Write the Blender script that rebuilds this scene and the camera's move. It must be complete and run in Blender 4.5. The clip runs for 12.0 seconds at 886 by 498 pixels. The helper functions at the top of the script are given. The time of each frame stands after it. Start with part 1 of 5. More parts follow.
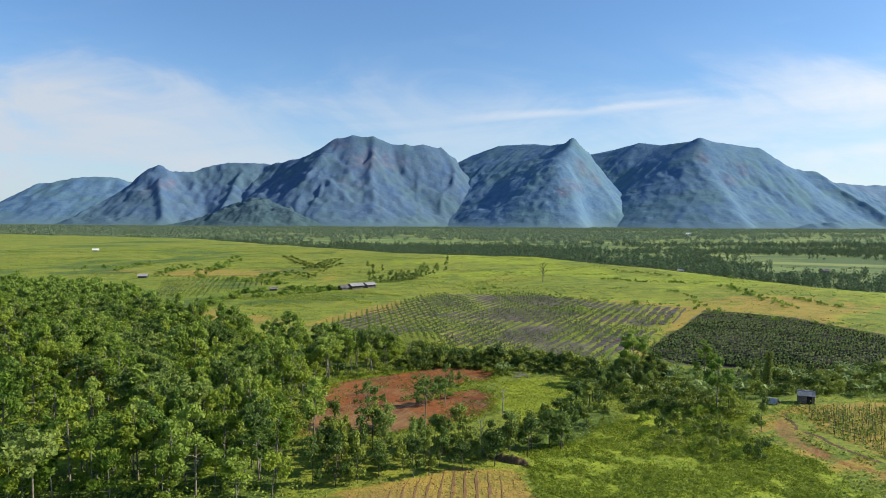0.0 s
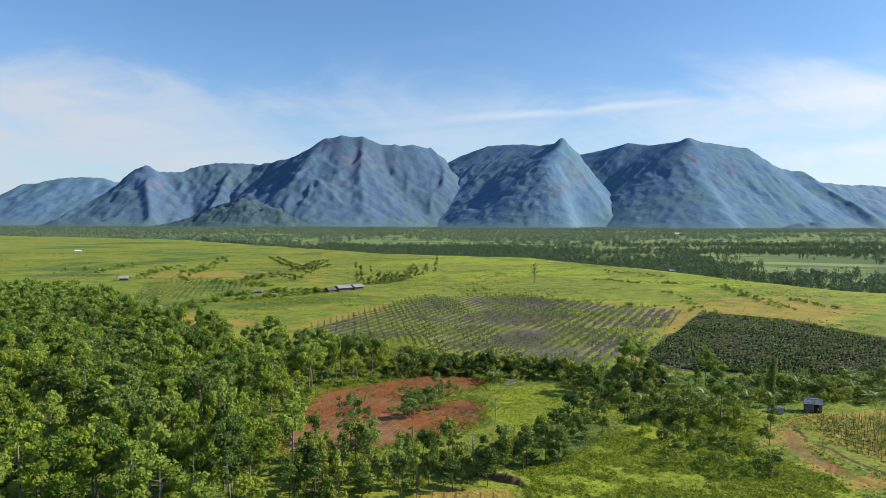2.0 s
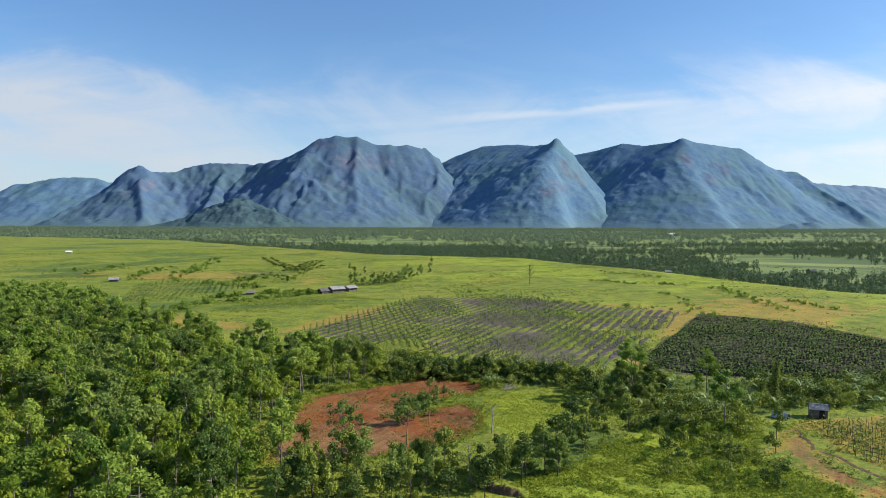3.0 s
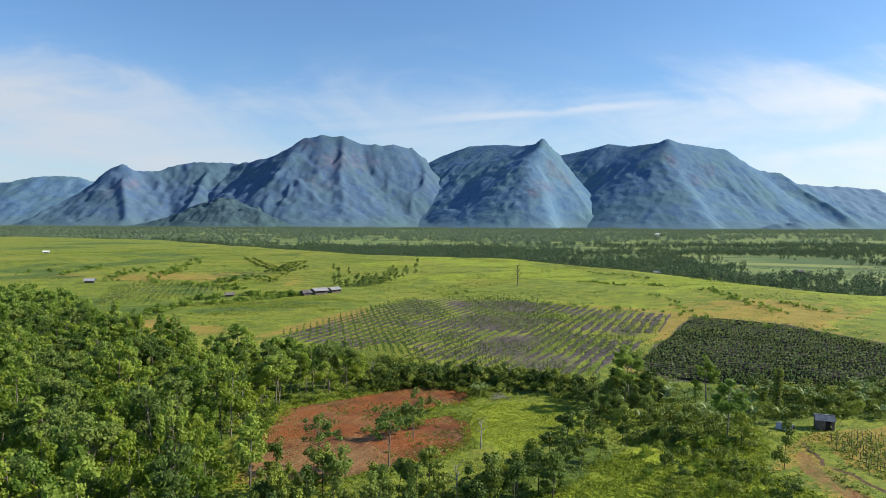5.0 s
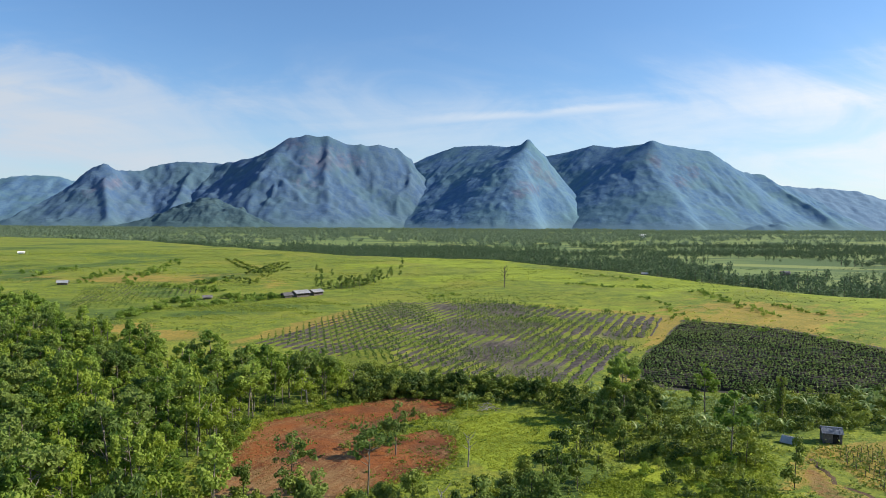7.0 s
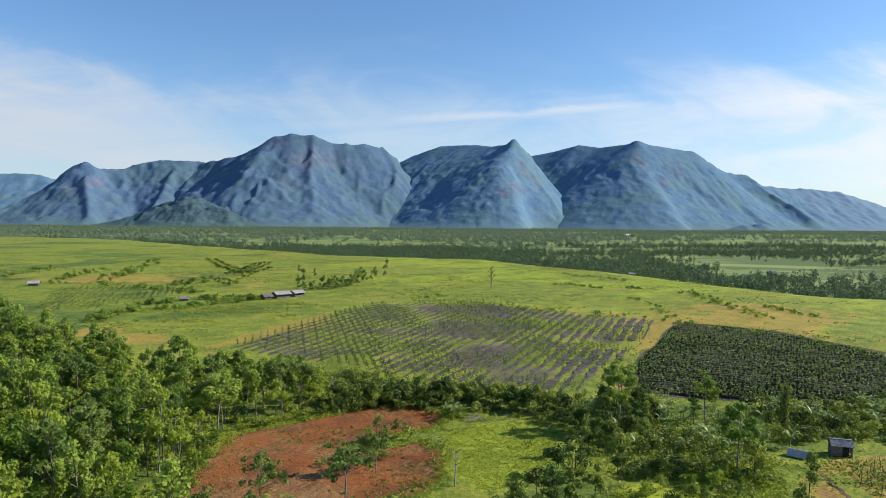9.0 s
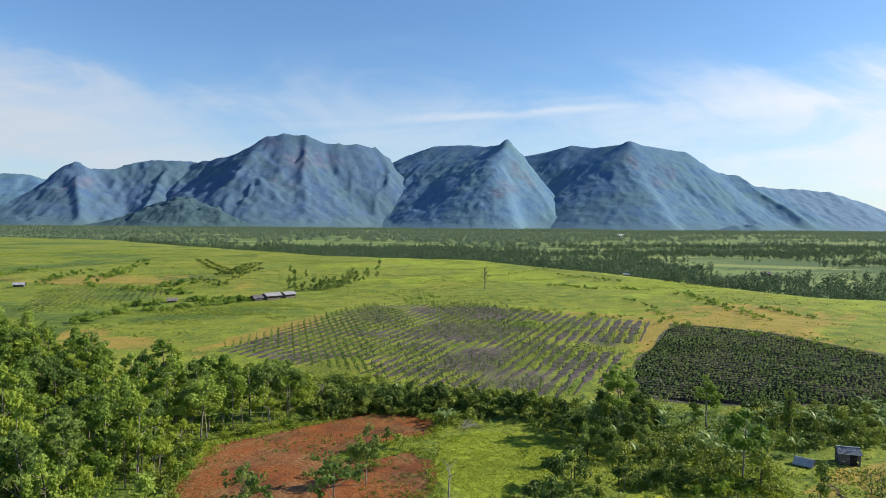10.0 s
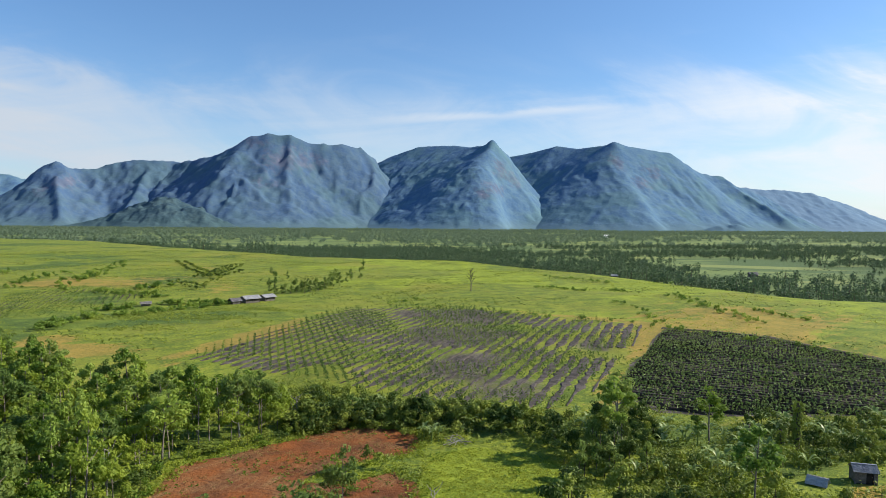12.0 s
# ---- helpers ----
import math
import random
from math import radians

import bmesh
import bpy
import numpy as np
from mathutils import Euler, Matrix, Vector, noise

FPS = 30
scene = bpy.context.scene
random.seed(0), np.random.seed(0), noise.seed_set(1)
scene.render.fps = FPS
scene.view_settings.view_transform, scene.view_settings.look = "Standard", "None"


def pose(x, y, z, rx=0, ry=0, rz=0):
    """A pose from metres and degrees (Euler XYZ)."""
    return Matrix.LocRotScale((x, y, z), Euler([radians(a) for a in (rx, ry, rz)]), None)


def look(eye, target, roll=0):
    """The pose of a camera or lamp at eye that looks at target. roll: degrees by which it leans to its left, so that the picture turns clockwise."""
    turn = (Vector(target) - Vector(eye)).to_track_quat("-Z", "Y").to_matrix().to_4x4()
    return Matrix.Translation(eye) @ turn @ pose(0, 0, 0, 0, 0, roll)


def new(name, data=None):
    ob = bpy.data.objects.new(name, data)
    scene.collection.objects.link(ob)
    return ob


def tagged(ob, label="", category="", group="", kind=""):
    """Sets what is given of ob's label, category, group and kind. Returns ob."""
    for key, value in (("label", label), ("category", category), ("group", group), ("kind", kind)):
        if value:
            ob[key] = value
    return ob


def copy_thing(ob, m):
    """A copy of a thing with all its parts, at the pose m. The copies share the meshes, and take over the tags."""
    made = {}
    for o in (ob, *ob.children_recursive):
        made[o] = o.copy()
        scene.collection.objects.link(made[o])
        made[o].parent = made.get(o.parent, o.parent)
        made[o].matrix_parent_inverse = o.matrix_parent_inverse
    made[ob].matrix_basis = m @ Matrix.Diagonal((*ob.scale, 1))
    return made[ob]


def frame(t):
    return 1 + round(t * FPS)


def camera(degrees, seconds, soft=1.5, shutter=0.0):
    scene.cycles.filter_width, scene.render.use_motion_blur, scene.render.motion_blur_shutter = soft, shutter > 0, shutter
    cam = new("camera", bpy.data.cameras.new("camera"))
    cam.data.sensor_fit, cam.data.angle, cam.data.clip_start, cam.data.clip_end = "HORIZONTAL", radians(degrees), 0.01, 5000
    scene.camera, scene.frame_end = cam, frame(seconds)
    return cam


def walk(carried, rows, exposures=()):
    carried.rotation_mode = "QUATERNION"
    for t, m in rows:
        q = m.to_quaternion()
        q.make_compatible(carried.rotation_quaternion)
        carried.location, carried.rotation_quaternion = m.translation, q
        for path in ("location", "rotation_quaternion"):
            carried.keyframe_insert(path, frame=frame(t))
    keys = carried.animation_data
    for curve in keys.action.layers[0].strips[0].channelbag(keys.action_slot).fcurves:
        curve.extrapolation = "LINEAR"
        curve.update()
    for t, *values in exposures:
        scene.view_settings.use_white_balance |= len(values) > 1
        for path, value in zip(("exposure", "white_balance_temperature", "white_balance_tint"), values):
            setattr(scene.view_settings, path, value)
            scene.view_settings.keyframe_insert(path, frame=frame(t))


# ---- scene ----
cam = camera(65.9, 12.0, soft=0.85)
PATH = [
    (0, (0.159, -1.105, 32.893), (0.226, 0.892, 32.809), 0.3),
    (0.5, (0.286, 0.372, 32.892), (0.359, 2.369, 32.808), 0.2),
    (1, (0.397, 1.858, 32.888), (0.478, 3.855, 32.805), 0.2),
    (1.5, (0.475, 3.369, 32.888), (0.564, 5.365, 32.804), 0.2),
    (2, (0.524, 4.923, 32.891), (0.621, 6.918, 32.808), 0.2),
    (2.5, (0.56, 6.524, 32.898), (0.665, 8.52, 32.816), 0.2),
    (3, (0.622, 8.142, 32.904), (0.735, 10.137, 32.822), 0.2),
    (5, (1.1, 14.547, 32.888), (1.253, 16.54, 32.806), 0.3),
    (5.5, (1.241, 16.14, 32.884), (1.404, 18.132, 32.803), 0.3),
    (6, (1.383, 17.737, 32.883), (1.556, 19.727, 32.802), 0.3),
    (6.5, (1.524, 19.333, 32.88), (1.707, 21.323, 32.799), 0.4),
    (7, (1.689, 20.928, 32.867), (1.884, 22.917, 32.787), 0.4),
    (9, (2.426, 27.432, 32.716), (2.663, 29.416, 32.635), 0.5),
    (9.5, (2.628, 29.121, 32.697), (2.875, 31.104, 32.616), 0.5),
    (10, (2.843, 30.843, 32.673), (3.1, 32.825, 32.593), 0.5),
    (10.5, (3.08, 32.576, 32.644), (3.347, 34.557, 32.565), 0.5),
    (11, (3.321, 34.315, 32.618), (3.6, 36.294, 32.54), 0.5),
    (11.5, (3.592, 36.02, 32.598), (3.881, 37.998, 32.519), 0.5),
    (12, (3.873, 37.707, 32.586), (4.172, 39.682, 32.508), 0.5),
]
walk(cam, [(t, look(eye, target, roll)) for t, eye, target, roll in PATH])

# ---- light ----
SUN_EL, SUN_AZ = 32.0, 90.0          # degrees; azimuth clockwise from +y
scene.view_settings.exposure = 0.44
sun = new("sun", bpy.data.lights.new("sun", "SUN"))
sun.data.energy, sun.data.angle, sun.data.color = 5.0, radians(0.6), (1.0, 0.90, 0.75)
_d = Vector((math.sin(radians(SUN_AZ)) * math.cos(radians(SUN_EL)), math.cos(radians(SUN_AZ)) * math.cos(radians(SUN_EL)), math.sin(radians(SUN_EL))))
sun.matrix_world = look(tuple(_d * 300), (0, 0, 0))


# ---- node helpers ----
def link(nt, value, socket):
    if isinstance(value, bpy.types.NodeSocket):
        nt.links.new(value, socket)
    elif isinstance(value, (tuple, list)) and len(value) == 3 and socket.type == "RGBA":
        socket.default_value = (*value, 1.0)
    else:
        socket.default_value = value


def n_math(nt, op, a, b=0.0, c=0.0, clamp=False):
    n = nt.nodes.new("ShaderNodeMath")
    n.operation, n.use_clamp = op, clamp
    for i, v in enumerate((a, b, c)):
        link(nt, v, n.inputs[i])
    return n.outputs[0]


def n_mix(nt, fac, a, b):
    n = nt.nodes.new("ShaderNodeMix")
    n.data_type = "RGBA"
    link(nt, fac, n.inputs[0]), link(nt, a, n.inputs[6]), link(nt, b, n.inputs[7])
    return n.outputs[2]


def n_range(nt, v, a, b, c=0.0, d=1.0, smooth=True):
    n = nt.nodes.new("ShaderNodeMapRange")
    n.interpolation_type = "SMOOTHSTEP" if smooth else "LINEAR"
    for i, x in enumerate((v, a, b, c, d)):
        link(nt, x, n.inputs[i])
    return n.outputs[0]


def n_noise(nt, vec, scale, detail=4.0, rough=0.55, distort=0.0):
    n = nt.nodes.new("ShaderNodeTexNoise")
    if vec is not None:
        nt.links.new(vec, n.inputs["Vector"])
    n.inputs["Scale"].default_value, n.inputs["Detail"].default_value = scale, detail
    n.inputs["Roughness"].default_value, n.inputs["Distortion"].default_value = rough, distort
    return n.outputs["Fac"]


def n_scale(nt, vec, sx, sy, sz, rz=0.0):
    turn = nt.nodes.new("ShaderNodeMapping")
    nt.links.new(vec, turn.inputs["Vector"])
    turn.inputs["Rotation"].default_value = (0, 0, rz)
    n = nt.nodes.new("ShaderNodeMapping")
    nt.links.new(turn.outputs[0], n.inputs["Vector"])
    n.inputs["Scale"].default_value = (sx, sy, sz)
    return n.outputs[0]


def n_bump(nt, height, strength, distance):
    n = nt.nodes.new("ShaderNodeBump")
    n.inputs["Strength"].default_value, n.inputs["Distance"].default_value = strength, distance
    nt.links.new(height, n.inputs["Height"])
    return n.outputs[0]


def position(nt):
    return nt.nodes.new("ShaderNodeNewGeometry").outputs["Position"]


def material(name, rough=0.8):
    m = bpy.data.materials.new(name)
    m.use_nodes = True
    b = m.node_tree.nodes["Principled BSDF"]
    b.inputs["Roughness"].default_value = rough
    b.inputs["Specular IOR Level"].default_value = 0.25
    return m, m.node_tree, b


# ---- sky ----
world = bpy.data.worlds.new("sky")
scene.world = world
world.use_nodes = True
wt = world.node_tree
sky = wt.nodes.new("ShaderNodeTexSky")
sky.sky_type, sky.sun_disc = "NISHITA", False
sky.sun_elevation, sky.sun_rotation = radians(SUN_EL), radians(SUN_AZ)
sky.air_density, sky.dust_density, sky.ozone_density = 1.0, 0.6, 2.5
way = wt.nodes.new("ShaderNodeTexCoord").outputs["Generated"]
sep = wt.nodes.new("ShaderNodeSeparateXYZ")
wt.links.new(way, sep.inputs[0])
ahead = n_math(wt, "ADD", n_math(wt, "ABSOLUTE", sep.outputs[1]), 0.15)
across = n_math(wt, "DIVIDE", sep.outputs[0], ahead)
height = n_math(wt, "DIVIDE", sep.outputs[2], ahead)
comb = wt.nodes.new("ShaderNodeCombineXYZ")
link(wt, across, comb.inputs[0]), link(wt, height, comb.inputs[1])
wisps = n_noise(wt, n_scale(wt, comb.outputs[0], 1.6, 4.2, 1.0, 0.20), 2.6, 9.0, 0.60, 0.9)
streaks = n_noise(wt, n_scale(wt, comb.outputs[0], 1.0, 11.0, 1.0, -0.10), 1.9, 7.0, 0.60, 0.6)
veil = n_noise(wt, n_scale(wt, comb.outputs[0], 1.0, 2.6, 1.0), 1.6, 4.0, 0.5, 0.3)
# a bank of cloud to the west, a thin veil ahead, a broad soft haze of cloud to the east
west = n_range(wt, across, -0.06, -0.44, 0.0, 1.0)
east = n_range(wt, across, 0.22, 0.85, 0.0, 1.0)
top = n_math(wt, "ADD", n_math(wt, "MULTIPLY", west, 0.008), n_math(wt, "ADD", n_math(wt, "MULTIPLY", east, 0.075), 0.168))
ragged = n_math(wt, "MULTIPLY", n_math(wt, "SUBTRACT", wisps, 0.5), n_math(wt, "ADD", n_math(wt, "MULTIPLY", west, 0.06), 0.13))
depth = n_math(wt, "ADD", n_math(wt, "SUBTRACT", top, height), ragged)
bank = n_math(wt, "ADD", n_math(wt, "MULTIPLY", n_range(wt, depth, -0.025, 0.050), 0.72), n_math(wt, "MULTIPLY", n_range(wt, depth, -0.08, 0.09), 0.28))
body = n_math(wt, "ADD", n_math(wt, "MULTIPLY", n_math(wt, "MAXIMUM", n_math(wt, "MULTIPLY", west, 0.8), east), 0.40), n_math(wt, "MULTIPLY", n_range(wt, streaks, 0.28, 0.66, 0.50, 1.0), 0.46))
body = n_math(wt, "ADD", body, n_math(wt, "MULTIPLY", n_range(wt, veil, 0.30, 0.70), 0.20))
cloud = n_math(wt, "MULTIPLY", n_math(wt, "MULTIPLY", bank, body), n_range(wt, wisps, 0.34, 0.62, 0.58, 1.12))
# one long thin streak, and faint mare's tails above it
line_z = n_math(wt, "ADD", n_math(wt, "MULTIPLY", across, 0.080), n_math(wt, "ADD", n_math(wt, "MULTIPLY", n_math(wt, "SUBTRACT", wisps, 0.5), 0.03), 0.124))
off = n_math(wt, "ABSOLUTE", n_math(wt, "SUBTRACT", height, line_z))
long_streak = n_math(wt, "MULTIPLY", n_range(wt, off, 0.0, 0.008, 0.32, 0.0), n_math(wt, "MULTIPLY", n_range(wt, across, 0.02, 0.14), n_range(wt, across, 0.42, 0.26)))
tails = n_math(wt, "MULTIPLY", n_range(wt, streaks, 0.54, 0.80, 0.0, 0.16), n_range(wt, height, 0.36, 0.20))
cloud = n_math(wt, "MINIMUM", n_math(wt, "ADD", cloud, n_math(wt, "ADD", long_streak, tails)), 0.93)
bg = wt.nodes["Background"]
SKY = 0.105
blue = n_mix(wt, 1.0, sky.outputs[0], (0.73, 0.94, 1.14))
blue.node.blend_type = "MULTIPLY"
white = n_mix(wt, n_range(wt, across, -0.50, 0.65), (4.3, 4.75, 5.35), (6.3, 6.6, 6.9))
link(wt, n_mix(wt, cloud, blue, white), bg.inputs["Color"])
bg.inputs["Strength"].default_value = SKY


# ---- materials ----
def leaf_material(name, dark, mid, bright, gloss=0.55, through_light=0.35, drift=0.35):
    m, nt, b = material(name, gloss)
    geo = nt.nodes.new("ShaderNodeNewGeometry")
    info = nt.nodes.new("ShaderNodeObjectInfo")
    c = n_mix(nt, geo.outputs["Random Per Island"], dark, mid)
    patch = n_noise(nt, geo.outputs["Position"], drift, 3.0)
    c = n_mix(nt, n_range(nt, n_math(nt, "ADD", n_math(nt, "MULTIPLY", info.outputs["Random"], 0.75), n_math(nt, "MULTIPLY", patch, 0.5)), 0.30, 0.98), c, bright)
    link(nt, c, b.inputs["Base Color"])
    tr = nt.nodes.new("ShaderNodeBsdfTranslucent")
    link(nt, c, tr.inputs["Color"])
    mx = nt.nodes.new("ShaderNodeMixShader")
    mx.inputs[0].default_value = through_light
    nt.links.new(b.outputs[0], mx.inputs[1]), nt.links.new(tr.outputs[0], mx.inputs[2])
    nt.links.new(mx.outputs[0], nt.nodes["Material Output"].inputs["Surface"])
    return m


def mottled(name, a, b_col, scale, rough=0.85, bump=0.3, dist=0.05, fine=8.0):
    m, nt, b = material(name, rough)
    p = position(nt)
    f = n_math(nt, "ADD", n_math(nt, "MULTIPLY", n_noise(nt, p, scale, 4.0), 0.65), n_math(nt, "MULTIPLY", n_noise(nt, p, scale * fine, 3.0), 0.35))
    link(nt, n_mix(nt, n_range(nt, f, 0.32, 0.68), a, b_col), b.inputs["Base Color"])
    link(nt, n_bump(nt, f, bump, dist), b.inputs["Normal"])
    return m


M_LEAF = leaf_material("forest_leaf", (0.090, 0.172, 0.028), (0.198, 0.312, 0.047), (0.320, 0.415, 0.072), 0.6, 0.50)
M_LEAF_GREY = leaf_material("grey_green_leaf", (0.066, 0.124, 0.028), (0.155, 0.240, 0.050), (0.265, 0.345, 0.080), 0.65, 0.52)
M_LEAF_YOUNG = leaf_material("young_leaf", (0.078, 0.155, 0.018), (0.185, 0.285, 0.032), (0.310, 0.390, 0.050), 0.6, 0.52)
M_SHRUB = leaf_material("shrub_leaf", (0.036, 0.074, 0.014), (0.112, 0.172, 0.027), (0.250, 0.305, 0.044), 0.6, 0.27)
# haze painted into the leaf colour of the far woods, most in the distant ones
M_FAR = leaf_material("hazed_far_leaf", (0.056, 0.098, 0.052), (0.112, 0.168, 0.080), (0.205, 0.270, 0.110), 0.7, 0.35, 0.05)
M_DISTANT = leaf_material("hazed_distant_leaf", (0.066, 0.110, 0.088), (0.110, 0.162, 0.114), (0.180, 0.240, 0.140), 0.8, 0.4, 0.012)
M_GRASS = leaf_material("grass_blade", (0.135, 0.195, 0.016), (0.240, 0.305, 0.024), (0.335, 0.380, 0.036), 0.7, 0.4)
M_CROP = leaf_material("crop_leaf", (0.042, 0.086, 0.018), (0.098, 0.165, 0.028), (0.185, 0.255, 0.042), 0.5, 0.35)
M_CROP_DARK = leaf_material("dark_crop_leaf", (0.075, 0.132, 0.034), (0.160, 0.235, 0.056), (0.240, 0.315, 0.078), 0.5, 0.3)
M_BANANA = leaf_material("banana_leaf", (0.110, 0.185, 0.045), (0.205, 0.290, 0.078), (0.320, 0.400, 0.130), 0.36, 0.35)
M_BARK = mottled("pale_bark", (0.10, 0.085, 0.065), (0.25, 0.225, 0.185), 2.0, 0.9, 0.4, 0.03)
M_BARK_DARK = mottled("dark_bark", (0.05, 0.04, 0.03), (0.14, 0.12, 0.10), 2.0, 0.9, 0.4, 0.03)
M_DEAD = mottled("dead_wood", (0.14, 0.13, 0.115), (0.34, 0.32, 0.29), 3.0, 0.9, 0.3, 0.02)
M_BED = mottled("tilled_dark_soil", (0.024, 0.019, 0.014), (0.090, 0.072, 0.052), 0.9, 0.95, 0.6, 0.1)
M_MULCH = mottled("grey_mulch", (0.030, 0.025, 0.021), (0.122, 0.105, 0.090), 0.6, 0.95, 0.6, 0.1)
M_DRYSOIL = mottled("dry_tilled_soil", (0.150, 0.085, 0.035), (0.250, 0.150, 0.062), 0.9, 0.95, 0.6, 0.1)
M_EARTH = mottled("worn_earth", (0.075, 0.048, 0.028), (0.180, 0.115, 0.060), 1.5, 0.95, 0.7, 0.08)
M_TURF = mottled("bank_turf", (0.090, 0.135, 0.016), (0.240, 0.265, 0.030), 1.2, 0.95, 0.7, 0.08)
M_STRAW = leaf_material("dry_grass", (0.200, 0.140, 0.045), (0.300, 0.220, 0.080), (0.380, 0.300, 0.110), 0.8, 0.2)
M_TIN = mottled("weathered_tin", (0.20, 0.215, 0.235), (0.36, 0.375, 0.395), 1.5, 0.45, 0.1, 0.01)
# paler tin for two farm sheds and one slope of the shelter
M_PALE_TIN = mottled("pale_tin", (0.36, 0.35, 0.34), (0.58, 0.57, 0.55), 1.5, 0.55, 0.1, 0.01)
M_RUST = mottled("rusted_tin", (0.13, 0.12, 0.12), (0.30, 0.27, 0.26), 1.2, 0.6, 0.1, 0.01)
M_PLANK = mottled("grey_plank", (0.085, 0.076, 0.068), (0.18, 0.165, 0.15), 2.5, 0.85, 0.3, 0.01)
# near-black base colour that stands in for the shade inside openings
M_DARK = mottled("opening_shade", (0.012, 0.011, 0.010), (0.03, 0.028, 0.025), 2.0)
M_WHITE = mottled("white_wall", (0.62, 0.61, 0.58), (0.80, 0.79, 0.76), 0.8, 0.8, 0.05, 0.01)
M_STAKE = mottled("bamboo_stake", (0.055, 0.048, 0.038), (0.14, 0.12, 0.095), 3.0)


def ground_material():
    m, nt, b = material("ground", 0.95)
    p = position(nt)
    at = nt.nodes.new("ShaderNodeAttribute")
    at.attribute_name = "zone"
    rgb = nt.nodes.new("ShaderNodeSeparateColor")
    nt.links.new(at.outputs["Color"], rgb.inputs[0])
    at2 = nt.nodes.new("ShaderNodeAttribute")
    at2.attribute_name = "cover"
    rgb2 = nt.nodes.new("ShaderNodeSeparateColor")
    nt.links.new(at2.outputs["Color"], rgb2.inputs[0])
    big, mid, fine = n_noise(nt, p, 0.018, 5.0, 0.6, 0.4), n_noise(nt, p, 0.16, 4.0, 0.6), n_noise(nt, p, 1.6, 4.0, 0.65)
    grain = n_math(nt, "ADD", n_math(nt, "MULTIPLY", mid, 0.45), n_math(nt, "MULTIPLY", fine, 0.55))
    drag = n_noise(nt, n_scale(nt, p, 0.05, 0.26, 1.0, -0.55), 1.0, 5.0, 0.65, 0.5)
    old_rows = n_noise(nt, n_scale(nt, p, 0.03, 0.85, 1.0, -0.84), 1.0, 4.0, 0.6, 0.3)
    # meadow: yellow-green with lusher and drier drifts
    c = n_mix(nt, n_range(nt, grain, 0.39, 0.62), (0.095, 0.140, 0.016), (0.250, 0.290, 0.026))
    c = n_mix(nt, n_range(nt, drag, 0.52, 0.72, 0.0, 0.6), c, (0.285, 0.255, 0.036))
    c = n_mix(nt, n_range(nt, drag, 0.46, 0.30, 0.0, 0.5), c, (0.090, 0.160, 0.018))
    c = n_mix(nt, n_range(nt, old_rows, 0.52, 0.70, 0.0, 0.45), c, (0.085, 0.140, 0.018))
    c = n_mix(nt, n_range(nt, n_noise(nt, p, 0.45, 4.0, 0.7), 0.52, 0.66, 0.0, 0.55), c, (0.075, 0.130, 0.016))
    c = n_mix(nt, n_range(nt, big, 0.48, 0.68, 0.0, 0.55), c, (0.280, 0.265, 0.036))
    c = n_mix(nt, n_range(nt, n_math(nt, "ADD", big, n_math(nt, "MULTIPLY", fine, 0.25)), 0.40, 0.52, 0.45, 0.0), c, (0.095, 0.170, 0.020))

    def edge(v, wobble=0.5):
        return n_range(nt, n_math(nt, "ADD", v, n_math(nt, "MULTIPLY", n_math(nt, "SUBTRACT", grain, 0.5), wobble)), 0.42, 0.60)
    lush = n_mix(nt, n_range(nt, grain, 0.39, 0.62), (0.150, 0.205, 0.016), (0.285, 0.345, 0.026))
    c = n_mix(nt, edge(rgb2.outputs[0]), c, lush)
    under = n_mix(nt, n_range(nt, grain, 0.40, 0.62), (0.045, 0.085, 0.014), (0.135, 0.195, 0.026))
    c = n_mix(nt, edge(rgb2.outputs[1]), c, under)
    # plain and fields beyond the crest, their greens greyed with painted haze
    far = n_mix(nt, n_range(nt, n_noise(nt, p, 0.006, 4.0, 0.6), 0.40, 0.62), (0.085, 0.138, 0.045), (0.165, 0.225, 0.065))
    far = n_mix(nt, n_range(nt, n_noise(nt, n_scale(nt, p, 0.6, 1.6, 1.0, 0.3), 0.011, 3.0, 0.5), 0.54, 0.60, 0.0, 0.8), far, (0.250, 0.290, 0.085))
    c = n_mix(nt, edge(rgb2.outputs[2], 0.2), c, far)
    dry = n_mix(nt, n_range(nt, grain, 0.36, 0.66), (0.210, 0.180, 0.034), (0.390, 0.250, 0.054))
    c = n_mix(nt, n_math(nt, "MULTIPLY", edge(n_math(nt, "ADD", rgb.outputs[1], n_math(nt, "MULTIPLY", n_math(nt, "SUBTRACT", drag, 0.52), 1.5)), 1.2), 0.85), c, dry)
    tilled = n_mix(nt, n_range(nt, grain, 0.40, 0.62), (0.042, 0.036, 0.030), (0.150, 0.132, 0.100))
    c = n_mix(nt, edge(rgb.outputs[2]), c, tilled)
    straw = n_noise(nt, n_scale(nt, p, 0.22, 1.3, 1.0, -1.05), 1.1, 6.0, 0.78, 0.8)
    worn = n_noise(nt, p, 0.11, 4.0, 0.6, 0.6)
    rake = n_noise(nt, n_scale(nt, p, 0.12, 1.5, 1.0, 0.5), 1.0, 4.0, 0.7, 0.4)
    red = n_mix(nt, n_range(nt, mid, 0.36, 0.62), (0.120, 0.042, 0.014), (0.245, 0.078, 0.018))
    red = n_mix(nt, n_range(nt, worn, 0.46, 0.62, 0.0, 0.40), red, (0.190, 0.105, 0.046))
    red = n_mix(nt, n_range(nt, n_math(nt, "ADD", straw, n_math(nt, "MULTIPLY", n_math(nt, "SUBTRACT", worn, 0.5), 0.6)), 0.52, 0.70, 0.0, 0.6), red, (0.300, 0.180, 0.075))
